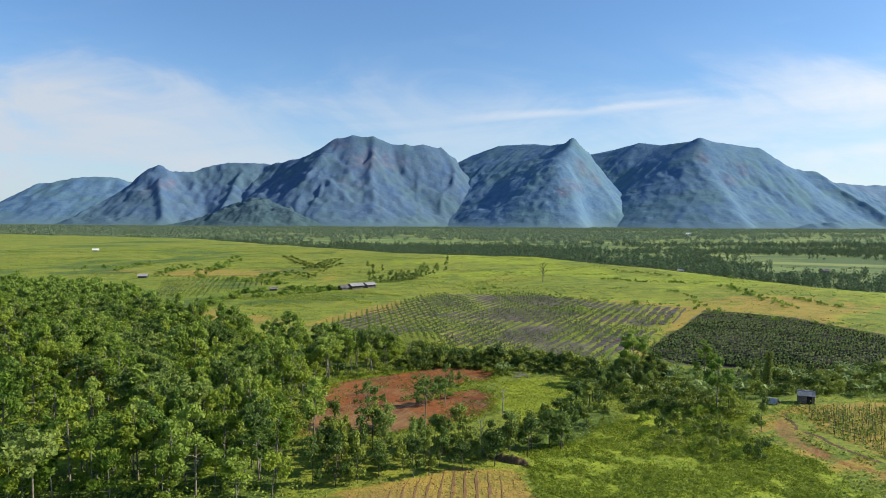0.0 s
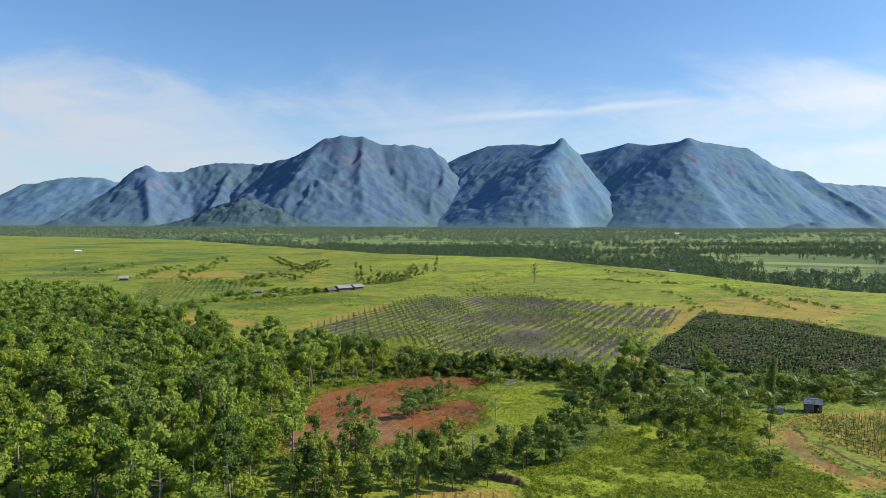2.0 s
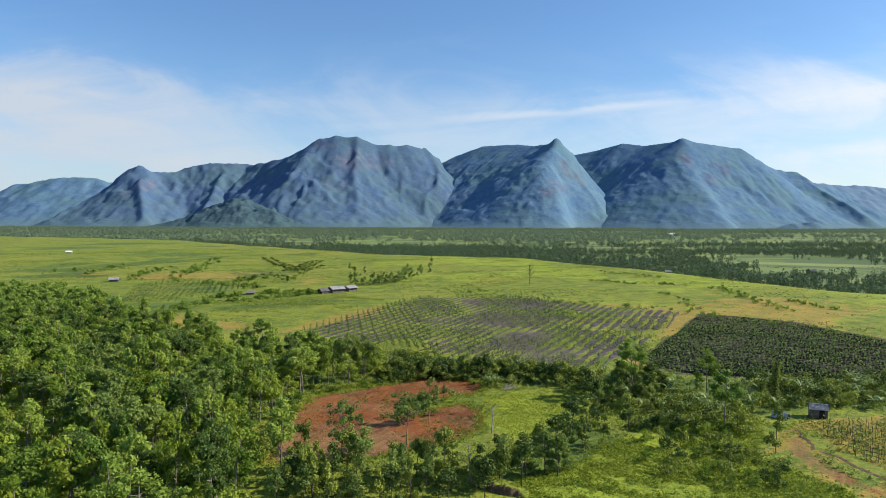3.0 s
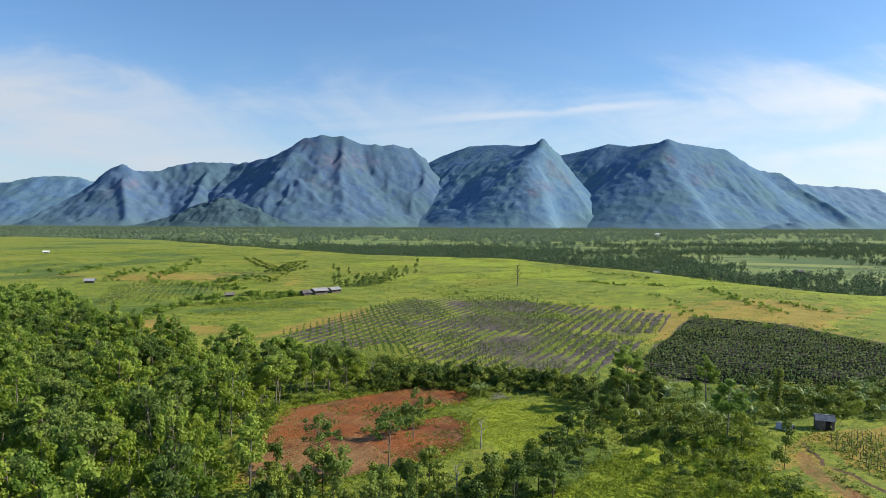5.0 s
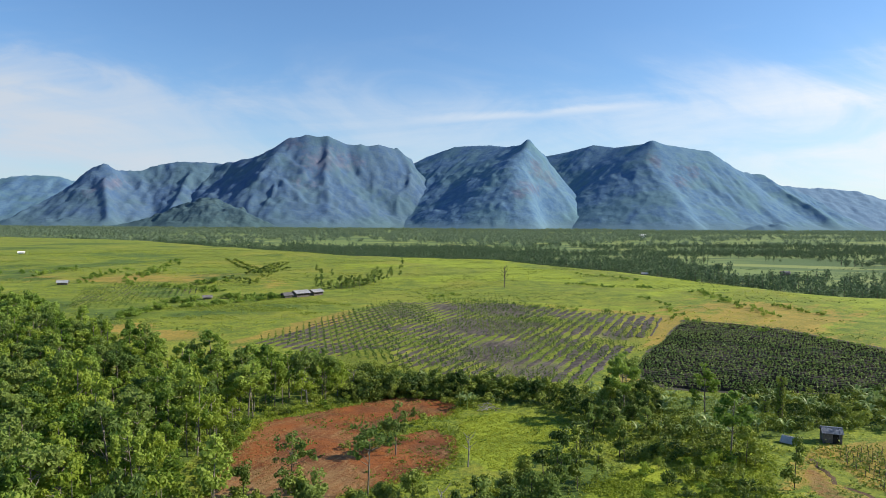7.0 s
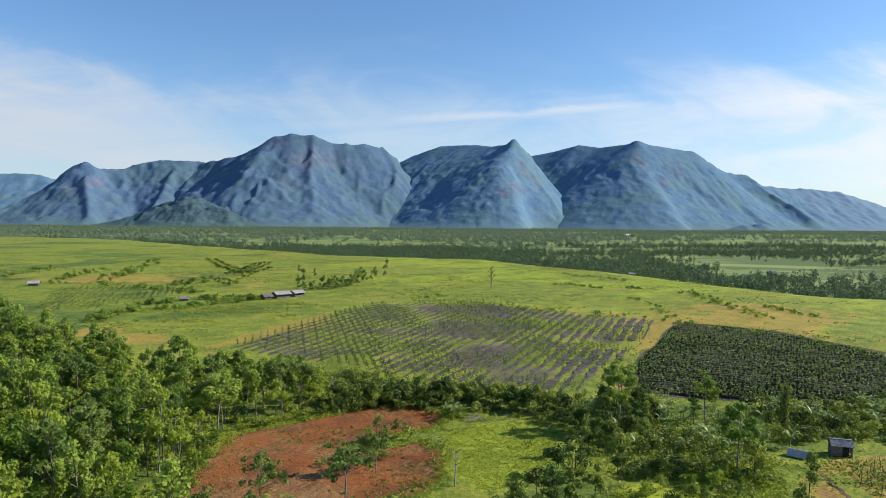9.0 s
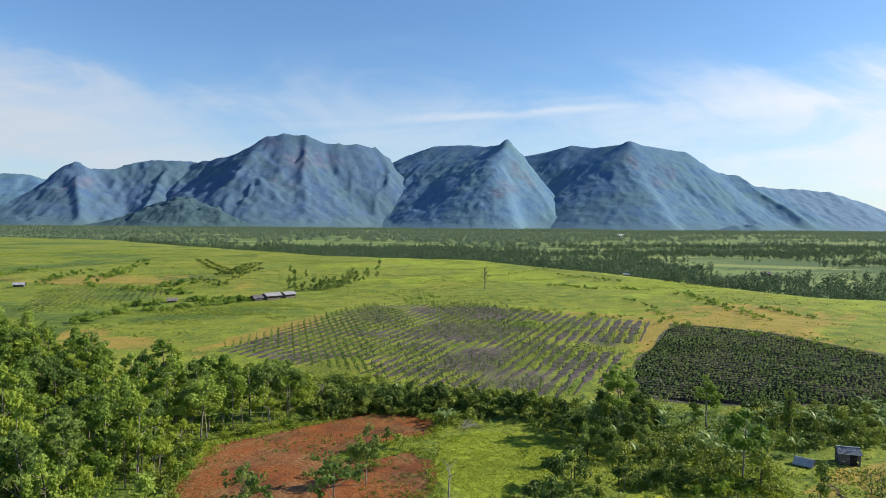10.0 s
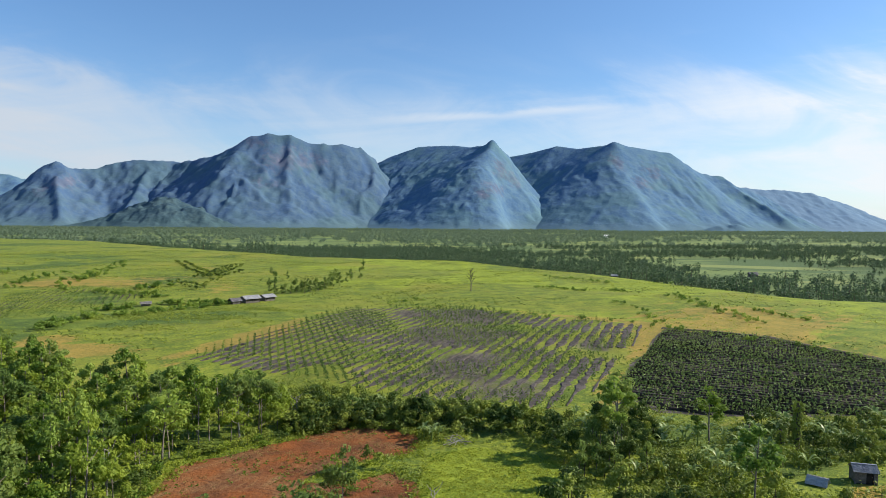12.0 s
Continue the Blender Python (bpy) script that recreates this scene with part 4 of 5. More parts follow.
clump_stuff("belt_tangle", "dense tangle of vines, saplings and weeds", "undergrowth", rnd_in(101, BELT, 8000, lambda x, y: not_bare(x, y) & (x > 30) & (fbm(x, y, 7, 102, 3) > -0.22) & (np.hypot(x - 60, y - 105) > 6)), 103, 9, 0.8, 1.25, 0.34, M_SHRUB, 0.5, 0.6)
clump_stuff("dry_litter", "dry straw and stubble lying on the bare red soil", "litter", np.concatenate([rnd_in(121, RED_CLEARING, 6000, lambda x, y: fbm(x, y, 6, 122, 3) > 0.05), rnd_in(123, NEAR_PLOT, 500), rnd_in(125, TRACK, 260)]), 124, 4, 0.35, 0.12, 0.24, M_STRAW, 1.2, 0.3)
clump_stuff("soil_weeds", "scattered green weeds sprouting on the bare soil", "weeds", rnd_in(126, RED_CLEARING, 1300, lambda x, y: (fbm(x, y, 7, 127, 3) > 0.16) | (inside(RED_CLEARING, x, y) < 1.2)), 128, 6, 0.4, 0.35, 0.26, M_LEAF_YOUNG, 0.6, 0.5)
rim_box = [(-20, 84), (-20, 137), (20, 137), (20, 84)]
clump_stuff("rim_grass", "tall bright grass fringing the bare red soil", "grass", rnd_in(131, rim_box, 9000, lambda x, y: np.abs(inside(RED_CLEARING, x, y) + 0.5) < 1.1 + 0.8 * fbm(x, y, 5, 132, 2)), 133, 6, 0.4, 0.6, 0.3, M_GRASS, 0.3, 0.35)

# ---- crop fields ----
def row_lines(poly, ang, gap, step):
    """Rows across a polygon: for each row, the points along it."""
    ca, sa = math.cos(ang), math.sin(ang)
    us = [x * ca + y * sa for x, y in poly]
    vs = [-x * sa + y * ca for x, y in poly]
    u = np.arange(min(us), max(us), step)
    for v in np.arange(min(vs) + gap * 0.5, max(vs), gap):
        yield u * ca - v * sa, u * sa + v * ca


def crop_field(label, group, poly, beds, plants, seed, strip=0.0):
    """Raised beds and rows of plants on a plot; each bed and each row of plants is a part.
    beds: angle, gap, width, height, how broken, material; plants: angle, gap, step, height, leaves, leaf size, cover, material."""
    rng = np.random.RandomState(seed)
    field = thing("crop_field", label, "field", group)
    ang, gap, bed_w, bed_h, broken, bed_mat = beds
    nx, ny = -math.sin(ang), math.cos(ang)
    for x, y in row_lines(poly, ang, gap, 1.0):
        ok = (inside(poly, x, y) > 0.4 + 0.6 * fbm(x, y, 6, seed)) & (fbm(x * 0.8, y * 0.8, 13, seed + 2, 3) > broken)
        x, y = x[ok], y[ok]
        run = np.nonzero(np.hypot(np.diff(x), np.diff(y)) < 1.5)[0]
        if len(run) < 3:
            continue
        wob = fbm(x, y, 5, seed + 1, 2) * 0.4
        w = bed_w * rng.uniform(0.6, 1.4, len(x)) * np.clip(1.0 + 1.5 * fbm(x, y, 9, seed + 4, 2), 0.3, 1.6)
        w = w * np.clip((fbm(x * 0.8, y * 0.8, 13, seed + 2, 3) - broken) * 7, 0.12, 1) * np.clip(inside(poly, x, y) / 3, 0.2, 1)
        rows = []
        for off, lift in ((-1.0, -0.12), (-0.55, bed_h), (0.55, bed_h), (1.0, -0.12)):
            qx, qy = x + nx * (wob + off * w * 0.5), y + ny * (wob + off * w * 0.5)
            rows.append(np.stack([qx, qy, height_at(qx, qy) + lift * rng.uniform(0.7, 1.3, len(x))], 1))
        k = len(x)
        quads = np.concatenate([np.stack([r * k + run, (r + 1) * k + run, (r + 1) * k + run + 1, r * k + run + 1], 1) for r in range(3)])
        part("soil_bed", (np.concatenate(rows), quads[:, ::-1]), bed_mat, field)
    if not plants:
        return field
    first = min(-px * math.sin(ang) + py * math.cos(ang) for px, py in poly)
    bed_ang, bed_gap = ang, gap
    ang, gap, step, tall, n_leaf, leaf, cover, leaf_mat = plants
    for x, y in row_lines(poly, ang, gap, step):
        x, y = x + rng.normal(0, 0.12, len(x)), y + rng.normal(0, 0.12, len(x))
        ok = (inside(poly, x, y) > 0.5) & (fbm(x, y, 11, seed + 3, 3) + rng.normal(0, 0.07, len(x)) < cover)
        v = (-x * math.sin(bed_ang) + y * math.cos(bed_ang) - first) / bed_gap % 1.0
        ok &= (np.abs(v - 0.5) > strip * (0.5 + 1.2 * (fbm(x * 0.8, y * 0.8, 13, seed + 2, 3) > -0.2)))
        x, y = x[ok], y[ok]
        if not len(x):
            continue
        big = rng.uniform(0.6, 1.25, len(x))[:, None]
        hgt = rng.uniform(0.1, 1.0, (len(x), n_leaf)) * tall * big
        rad = rng.uniform(0.04, 0.34, (len(x), n_leaf)) * big * (1.15 - 0.6 * hgt / (tall * 1.3))
        a = rng.uniform(0, 6.283, (len(x), n_leaf))
        c = np.stack([x[:, None] + rad * np.cos(a), y[:, None] + rad * np.sin(a), height_at(x, y)[:, None] + hgt], -1)
        lv = leaves(rng, c.reshape(-1, 3), leaf, 0.1, 0.5, np.stack([np.cos(a), np.sin(a), 0 * a + 0.2], -1).reshape(-1, 3))
        part("crop_row", (lv, quads_of(lv)), leaf_mat, field, kind="stuff")
    return field


crop_field("tilled field of young green plants between grey mulch strips", "crop fields", CROP_A, (radians(61), 2.6, 1.5, 0.16, -0.32, M_MULCH), (radians(96), 1.6, 0.55, 1.5, 10, 0.31, 0.22, M_CROP), 61, 0.10)
crop_field("dark tilled field with rows of low green plants", "crop fields", CROP_B, (radians(-34), 1.7, 0.85, 0.42, -0.9, M_BED), (radians(-34), 1.7, 0.6, 0.85, 12, 0.38, 0.9, M_CROP_DARK), 65)
crop_field("small plot of young plants beside the hut", "crop fields", STAKE_PLOT, (radians(-62), 1.6, 0.3, 0.06, 0.0, M_BED), (radians(-62), 1.6, 1.0, 0.7, 6, 0.32, 0.1, M_CROP), 69)
crop_field("distant plot of staked plants on the meadow", "crop fields", [(-94, 240), (-112, 300), (-92, 316), (-62, 292), (-76, 236)], (radians(102), 2.1, 0.55, 0.06, -0.25, M_BED), (radians(102), 2.1, 0.9, 1.3, 7, 0.28, 0.35, M_CROP), 72)
crop_field("freshly furrowed plot of dry brown soil", "crop fields", NEAR_PLOT, (radians(84), 1.3, 0.5, 0.04, -0.05, M_DRYSOIL), None, 73)


def stakes(name, label, poly, ang, gap, step, tall, seed):
    """Thin upright stakes in rows: one for each plant."""
    rng = np.random.RandomState(seed)
    ca, sa = math.cos(ang), math.sin(ang)
    c = np.mean(poly, 0)
    r = 0.6 * max(max(p[0] for p in poly) - min(p[0] for p in poly), max(p[1] for p in poly) - min(p[1] for p in poly))
    U, V = np.meshgrid(np.arange(-r, r, step), np.arange(-r, r, gap))
    x, y = (U * ca - V * sa + c[0]).ravel(), (U * sa + V * ca + c[1]).ravel()
    x, y = x + rng.normal(0, 0.12, x.size), y + rng.normal(0, 0.12, x.size)
    ok = inside(poly, x, y) > 0.3
    shared = None
    for px, py, pz in list(zip(x[ok], y[ok], height_at(x[ok], y[ok])))[:300]:
        if shared is None:
            shared = quad_mesh(name, *tube([(0, 0, -0.2), (0, 0, tall)], [0.04, 0.03], 5), M_STAKE)
        ob = tagged(new(name, shared), label, "stake", "stakes in the plot")
        ob.matrix_world = pose(px, py, pz, rng.normal(0, 4), rng.normal(0, 4), rng.uniform(0, 90))


stakes("plant_stake", "thin pale wooden stake beside a young plant", STAKE_PLOT, radians(-62), 1.6, 1.25, 1.15, 74)


# ---- orchard rows, hedges and single trees on the meadow ----
def line(a, b, n, gap, k, seed, wander=0.5):
    rng = np.random.RandomState(seed)
    a, b = np.array(a, float), np.array(b, float)
    d = (b - a) / np.linalg.norm(b - a)
    side = np.array([-d[1], d[0]])
    return np.concatenate([a + (b - a) * np.linspace(0, 1, n)[:, None] + side * gap * r + rng.normal(0, wander, (n, 2)) for r in range(k)])


SAPLING = [tree("orchard_tree", "small round dark green orchard tree", "tree", "orchard trees", tree_pieces(800 + i, 2.3, 0.8, 7, 18, 0.55, 0.10, 0.62), M_BARK_DARK, M_SHRUB) for i in range(4)]
plant(SAPLING, np.concatenate([line((-93, 465), (-53, 350), 36, 5.0, 2, 1), line((-52, 350), (-51, 440), 20, 3.6, 3, 2), line((-66, 330), (-50, 308), 9, 4.0, 2, 20), line((-50, 308), (-45, 395), 18, 4.0, 1, 21)]), 0.6, 0.95, 75)
HEDGE = [tree("hedge_shrub", "low dark green shrub along a field edge", "shrub", "hedge shrubs", tree_pieces(820 + i, 1.0, 1.0, 8, 22, 0.42, 0.02, 0.55), M_BARK_DARK, M_LEAF) for i in range(4)]
plant(HEDGE, np.concatenate([
    line((-120, 320), (-125, 386), 13, 3.0, 2, 3, 1.8), line((-97, 307), (-122, 472), 18, 3.5, 2, 4, 1.8), line((-68, 215), (-61, 236), 12, 2.2, 2, 5, 1.2),
    line((-56, 236), (-31, 265), 20, 2.4, 2, 6, 1.2), line((-84, 302), (-58, 285), 16, 2.5, 2, 7, 1.2), line((-169, 344), (-168, 379), 8, 3, 1, 8, 2.0),
    line((-150, 344), (-157, 399), 10, 3, 2, 9, 2.0), line((-104, 340), (-104, 372), 9, 3, 2, 23, 1.4), line((-72, 310), (-62, 316), 6, 2.5, 2, 24, 1.2), line((-50, 264), (-36, 266), 12, 2.5, 2, 25, 0.9), line((-66, 250), (-58, 256), 8, 2, 2, 26, 0.8)]), 0.6, 1.5, 76)
LOW_HEDGE = [tree("hedge_shrub", "low dark green shrub along a field edge", "shrub", "hedge shrubs", tree_pieces(830 + i, 0.9, 0.9, 7, 20, 0.38, 0.02, 0.5), M_BARK_DARK, M_LEAF) for i in range(4)]
plant(LOW_HEDGE, np.concatenate([
    line((122, 268), (117, 236), 12, 2.0, 2, 10, 1.6), line((116, 233), (115, 206), 9, 2.0, 2, 11, 1.6),
    line((128, 229), (133, 212), 8, 2.0, 2, 12, 1.2), line((95, 250), (87, 200), 12, 1.0, 1, 13, 1.6), line((83, 309), (98, 289), 16, 5, 1, 14, 0.5), line((109, 293), (112, 288), 4, 1.5, 2, 22, 0.5),
    line((104, 361), (122, 325), 16, 5, 1, 15, 0.5), line((139, 318), (147, 316), 3, 2, 1, 16, 0.8), line((28, 252), (82, 210), 10, 1.2, 1, 17, 0.9),
    line((84, 202), (113, 165), 14, 1.0, 1, 18, 0.7), line((20, 262), (32, 270), 5, 1, 1, 19, 0.8)]), 0.5, 1.25, 86)
COPSE = [tree("copse_tree", "leafy tree in a copse behind the farm sheds", "tree", "copse trees", tree_pieces(840 + i, 7.0, 1.7, 36, 28, 0.50, 0.03, 0.8), M_BARK, M_LEAF_GREY) for i in range(4)]
plant(COPSE, np.array([(-17, 296), (-13, 300), (-11, 306), (-8, 303), (-6, 309), (-3, 306), (-1, 312), (1, 316), (-22, 300), (-21, 308), (4, 322), (7, 330), (-9, 297), (-5, 300), (9, 338), (13, 346), (-19, 292), (-16, 298), (-14, 294), (-12, 296), (-10, 301), (-7, 298), (-4, 302), (-2, 308), (0, 325), (1, 334), (2, 341), (9, 357), (16, 400), (-23, 330), (-28, 372), (-19, 350)], float), 0.42, 0.8, 77)


def bare_tree(x, y):
    ob = thing("bare_tree", "lone tall leafless tree in the meadow", "tree", m=pose(x, y, float(height_at(x, y))))
    part("trunk", tube([(0, 0, -0.3), (0.1, 0, 3), (-0.1, 0.1, 6), (0.1, 0, 8.5)], [0.22, 0.17, 0.11, 0.04], 7), M_BARK, ob, smooth=True)
    for k in range(9):
        z, a = 3.2 + 0.55 * k, k * 2.4
        r = 1.9 - 0.12 * k
        end = np.array([math.cos(a) * r, math.sin(a) * r, z + 1.1 * r])
        twig = end + (0.5 * math.cos(a + 1), 0.5 * math.sin(a + 1), 0.6)
        part("branch", join([tube([(0, 0, z), end * (0.5, 0.5, 1) - (0, 0, 0.4 * r), end], [0.14, 0.10, 0.05], 5), tube([end * (0.7, 0.7, 1) - (0, 0, 0.25 * r), twig], [0.07, 0.03], 4)]), M_BARK_DARK, ob, smooth=True)


bare_tree(54, 296)


def dead_sapling(x, y, tall, seed):
    rng = np.random.RandomState(seed)
    ob = thing("dead_sapling", "small pale leafless tree in the grass", "tree", "dead saplings", pose(x, y, float(height_at(x, y)), 0, 4, 30 * seed))
    part("trunk", tube([(0, 0, -0.2), (0.08, 0, tall * 0.45), (0, 0.05, tall * 0.85)], [0.10, 0.07, 0.025], 6), M_DEAD, ob, smooth=True)
    for k in range(8):
        z, a = tall * (0.38 + 0.06 * k), k * 2.4 + rng.uniform(-0.3, 0.3)
        r = tall * rng.uniform(0.16, 0.26)
        end = (math.cos(a) * r, math.sin(a) * r, z + r * rng.uniform(0.6, 1.3))
        part("branch", tube([(0.04, 0, z), (end[0] * 0.5, end[1] * 0.5, z + r * 0.3), end], [0.05, 0.035, 0.015], 5), M_DEAD, ob, smooth=True)


dead_sapling(12.6, 100, 4.6, 2)
dead_sapling(-2, 134.5, 5.0, 3)
dead_sapling(8, 82, 5.0, 5)
dead_sapling(-9, 129.5, 5.5, 7)
dead_sapling(-20, 112, 6.0, 11)


# ---- banana plants ----
def banana(seed):
    rng = np.random.RandomState(seed)
    ob = thing("banana_plant", "banana plant with long arching pale green leaves", "plant", "banana plants")
    part("stem", tube([(0, 0, -0.2), (0.03, 0, 0.8), (0, 0.02, 1.7)], [0.13, 0.11, 0.07], 7), M_BANANA, ob, smooth=True)
    for k in range(8):
        a, length, rise = k * 2.4 + rng.uniform(-0.3, 0.3), rng.uniform(1.5, 2.2), rng.uniform(0.5, 1.25)
        s = np.linspace(0, 1, 6)
        r, z = 0.05 + length * s * 0.85, 1.6 + rise * np.sin(s * 2.2) * 1.15 - 0.25 * s * s
        w = 0.22 * np.sin(np.clip(s * 0.93 + 0.07, 0, 1) * math.pi) ** 0.6
        mid = np.stack([r * math.cos(a), r * math.sin(a), z], 1)
        side = np.array([-math.sin(a), math.cos(a), 0])
        v = np.concatenate([mid - side * w[:, None] + (0, 0, 0.08), mid, mid + side * w[:, None] + (0, 0, 0.08)])
        q = [(j * 6 + i, j * 6 + i + 1, (j + 1) * 6 + i + 1, (j + 1) * 6 + i) for j in range(2) for i in range(5)]
        part("leaf", (v, np.array(q)), M_BANANA, ob, smooth=True)
    return ob


ban_rng = np.random.RandomState(79)
ban = np.concatenate([np.array([(15.7, 124.6), (16.8, 125.4), (15.0, 126.4), (22, 130), (26, 129.5), (24, 131), (4, 142), (7, 141), (10, 140)], float)] + [np.array(c) + ban_rng.normal(0, r, (n, 2)) for c, r, n in (((48, 121), 2.0, 7), ((48, 110.6), 1.6, 8), ((67.4, 122), 1.6, 5), ((68, 116), 1.5, 5), ((79, 119), 2.0, 5), ((55, 112), 1.8, 4), ((38, 121), 2.0, 4))])
belt_ban = scatter(99, BELT, 3.4, lambda x, y: (x > 34) & (y > 106) & (fbm(x, y, 8, 98, 2) > -0.12) & (np.hypot(x - 62, y - 106) > 5) & (inside(CROP_B, x, y) < -1.5) & (inside(CROP_A, x, y) < -1.5))[:75]
ban = np.concatenate([ban, belt_ban])
BANANAS = [banana(900 + i) for i in range(3)]
plant(BANANAS, ban, 0.6, 0.95, 78)


# ---- snags by the belt ----
def vine_snag(x, y, tall, seed, lean):
    rng = np.random.RandomState(seed)
    ob = thing("vine_covered_snag", "dead tree trunk wrapped in dark green vines", "tree stump", "snags", pose(x, y, float(height_at(x, y)), 0, lean, 0))
    part("trunk", tube([(0, 0, -0.3), (0.1, 0, tall * 0.5), (0, 0.1, tall)], [0.42, 0.32, 0.2], 8), M_BARK_DARK, ob, smooth=True)
    n = int(150 * tall)
    a, z = rng.uniform(0, 6.283, n), rng.uniform(0, 1.0, n)
    r = 0.45 + 0.25 * np.sin(z * 11 + seed) * 0.6 + 0.6 * (1 - z) ** 3 + 0.3 * (z > 0.85) + rng.normal(0, 0.08, n)
    c = np.stack([r * np.cos(a), r * np.sin(a), z * tall * 1.03], 1)
    lv = leaves(rng, c, 0.34, 0.0, 0.7, np.stack([np.cos(a), np.sin(a), 0 * a], 1))
    part("vines", (lv, quads_of(lv)), M_SHRUB, ob)


vine_snag(61, 115.4, 6.3, 95, 2)
vine_snag(58.6, 114.6, 3.4, 96, -6)
vine_snag(44, 127, 3.2, 97, 3)


def stump(x, y):
    rng = np.random.RandomState(17)
    ob = thing("dead_stump", "grey splintered dead stump standing among weeds", "tree stump", "", pose(x, y, float(height_at(x, y))))
    v, q = tube([(0, 0, -0.3), (0.04, 0, 0.4), (0.08, 0.03, 0.9), (0.14, 0.05, 1.3)], [0.42, 0.30, 0.27, 0.24], 11)
    v = v + rng.normal(0, 0.035, v.shape)
    v[-11:, 2] += rng.uniform(-0.25, 0.55, 11)
    part("trunk", (v, q), M_BARK_DARK, ob)
    for a, z, l in ((0.4, 1.0, 0.8), (2.6, 0.8, 1.1), (4.4, 1.1, 0.6)):
        part("branch", tube([(0.1, 0, z), (0.1 + 0.5 * l * math.cos(a), 0.5 * l * math.sin(a), z + 0.5 * l), (0.1 + 0.7 * l * math.cos(a), 0.8 * l * math.sin(a), z + 0.9 * l)], [0.10, 0.06, 0.02], 6), M_DEAD, ob)


stump(59.4, 123.3)


def earth_bank(label, ends, tall, seed, soil=M_EARTH, turf=M_TURF):
    """A worn step of bare earth along a line, ragged at the lip."""
    rng = np.random.RandomState(seed)
    (ax, ay), (bx, by) = ends
    n = 40
    s = np.linspace(0, 1, n)
    nx, ny = -(by - ay) / math.hypot(bx - ax, by - ay), (bx - ax) / math.hypot(bx - ax, by - ay)
    wob = fbm(s * 12, s * 0, 2.5, seed, 3) * 0.7
    fade = np.sin(s * math.pi) ** 0.4
    rows = []
    for off, lift in ((-0.55, -0.1), (-0.25, 0.55), (0.0, 1.0), (0.5, 0.95), (1.5, 0.4), (2.6, -0.1)):
        x, y = ax + (bx - ax) * s + nx * (wob + off), ay + (by - ay) * s + ny * (wob + off)
        rows.append(np.stack([x, y, height_at(x, y) + lift * tall * fade * rng.uniform(0.75, 1.25, n)], 1))
    q = np.concatenate([np.stack([r * n + np.arange(n - 1), r * n + np.arange(1, n), (r + 1) * n + np.arange(1, n), (r + 1) * n + np.arange(n - 1)], 1) for r in range(5)])
    top = quad_mesh("earth_bank", np.concatenate(rows), q[:, ::-1], [soil, turf], True, np.repeat([0, 0, 1, 1, 1], n - 1))
    tagged(new("earth_bank", top), label, "bank", kind="structure")


earth_bank("worn bank of brown earth beside the track", ((55.4, 99.5), (53.2, 91)), 0.11, 31)
earth_bank("worn bank of brown earth beside the track", ((53.4, 90.5), (55.6, 78)), 0.09, 33)
earth_bank("dark cut bank at the head of the furrowed plot", ((8.0, 81.3), (13.2, 77.6)), 0.8, 35)
for k, ends in enumerate((((85, 201), (104, 189)), ((104, 189), (114.5, 161)))):
    earth_bank("black bank of turned soil along the tilled field", ends, 0.3, 36 + k, M_BED, M_BED)


def fallen_branches(x, y, seed):
    rng = np.random.RandomState(seed)
    ob = thing("brushwood_pile", "heap of pale dry cut branches", "brushwood", "", pose(x, y, float(height_at(x, y))))
    for k in range(14):
        a, l = rng.uniform(0, 3.14), rng.uniform(1.2, 2.6)
        o = rng.normal(0, 0.6, 2)
        z = 0.08 + 0.03 * k
        part("branch", tube([(o[0] - math.cos(a) * l / 2, o[1] - math.sin(a) * l / 2, z), (o[0], o[1], z + 0.15), (o[0] + math.cos(a) * l / 2, o[1] + math.sin(a) * l / 2, z + rng.uniform(0, 0.5))], [0.06, 0.05, 0.02], 5), M_DEAD, ob)


fallen_branches(18.9, 124.4, 98)


# ---- buildings ----
def roof_sheets(parent, a, b, c, d, n, mat, wave=0.03):
    """Corrugated sheets over the slope a-b (ridge) to d-c (eave), each a part with its own ripples."""
    a, b, c, d = (np.array(p, float) for p in (a, b, c, d))
    nrm = np.cross(b - a, d - a)
    nrm /= np.linalg.norm(nrm)
    if nrm[2] < 0:
        nrm = -nrm
    beams = []
    for s in np.linspace(0.06, 0.94, 4):
        p, q = a + (b - a) * s - nrm * 0.07, d + (c - d) * s - nrm * 0.07
        beams.append(tube([p, (p + q) / 2, q], [0.035, 0.035, 0.035], 4))
    parent = part("roof", join(beams), M_PLANK, parent)
    for k in range(n):
        s = np.linspace(k / n, (k + 1) / n + 0.01, 13)
        rip = wave * np.cos(np.arange(13) * math.pi)[:, None] * nrm + nrm * 0.006 * (k % 2)
        up, lo = a + (b - a) * s[:, None] + rip, d + (c - d) * s[:, None] + rip
        v = np.concatenate([up, lo, up - nrm * 0.02, lo - nrm * 0.02])
        q = [(i, i + 1, 13 + i + 1, 13 + i) for i in range(12)] + [(26 + i, 39 + i, 39 + i + 1, 26 + i + 1) for i in range(12)] + [(13 + i, 13 + i + 1, 39 + i + 1, 39 + i) for i in range(12)]
        part("roof_sheet", (v, np.array(q)), mat, parent)


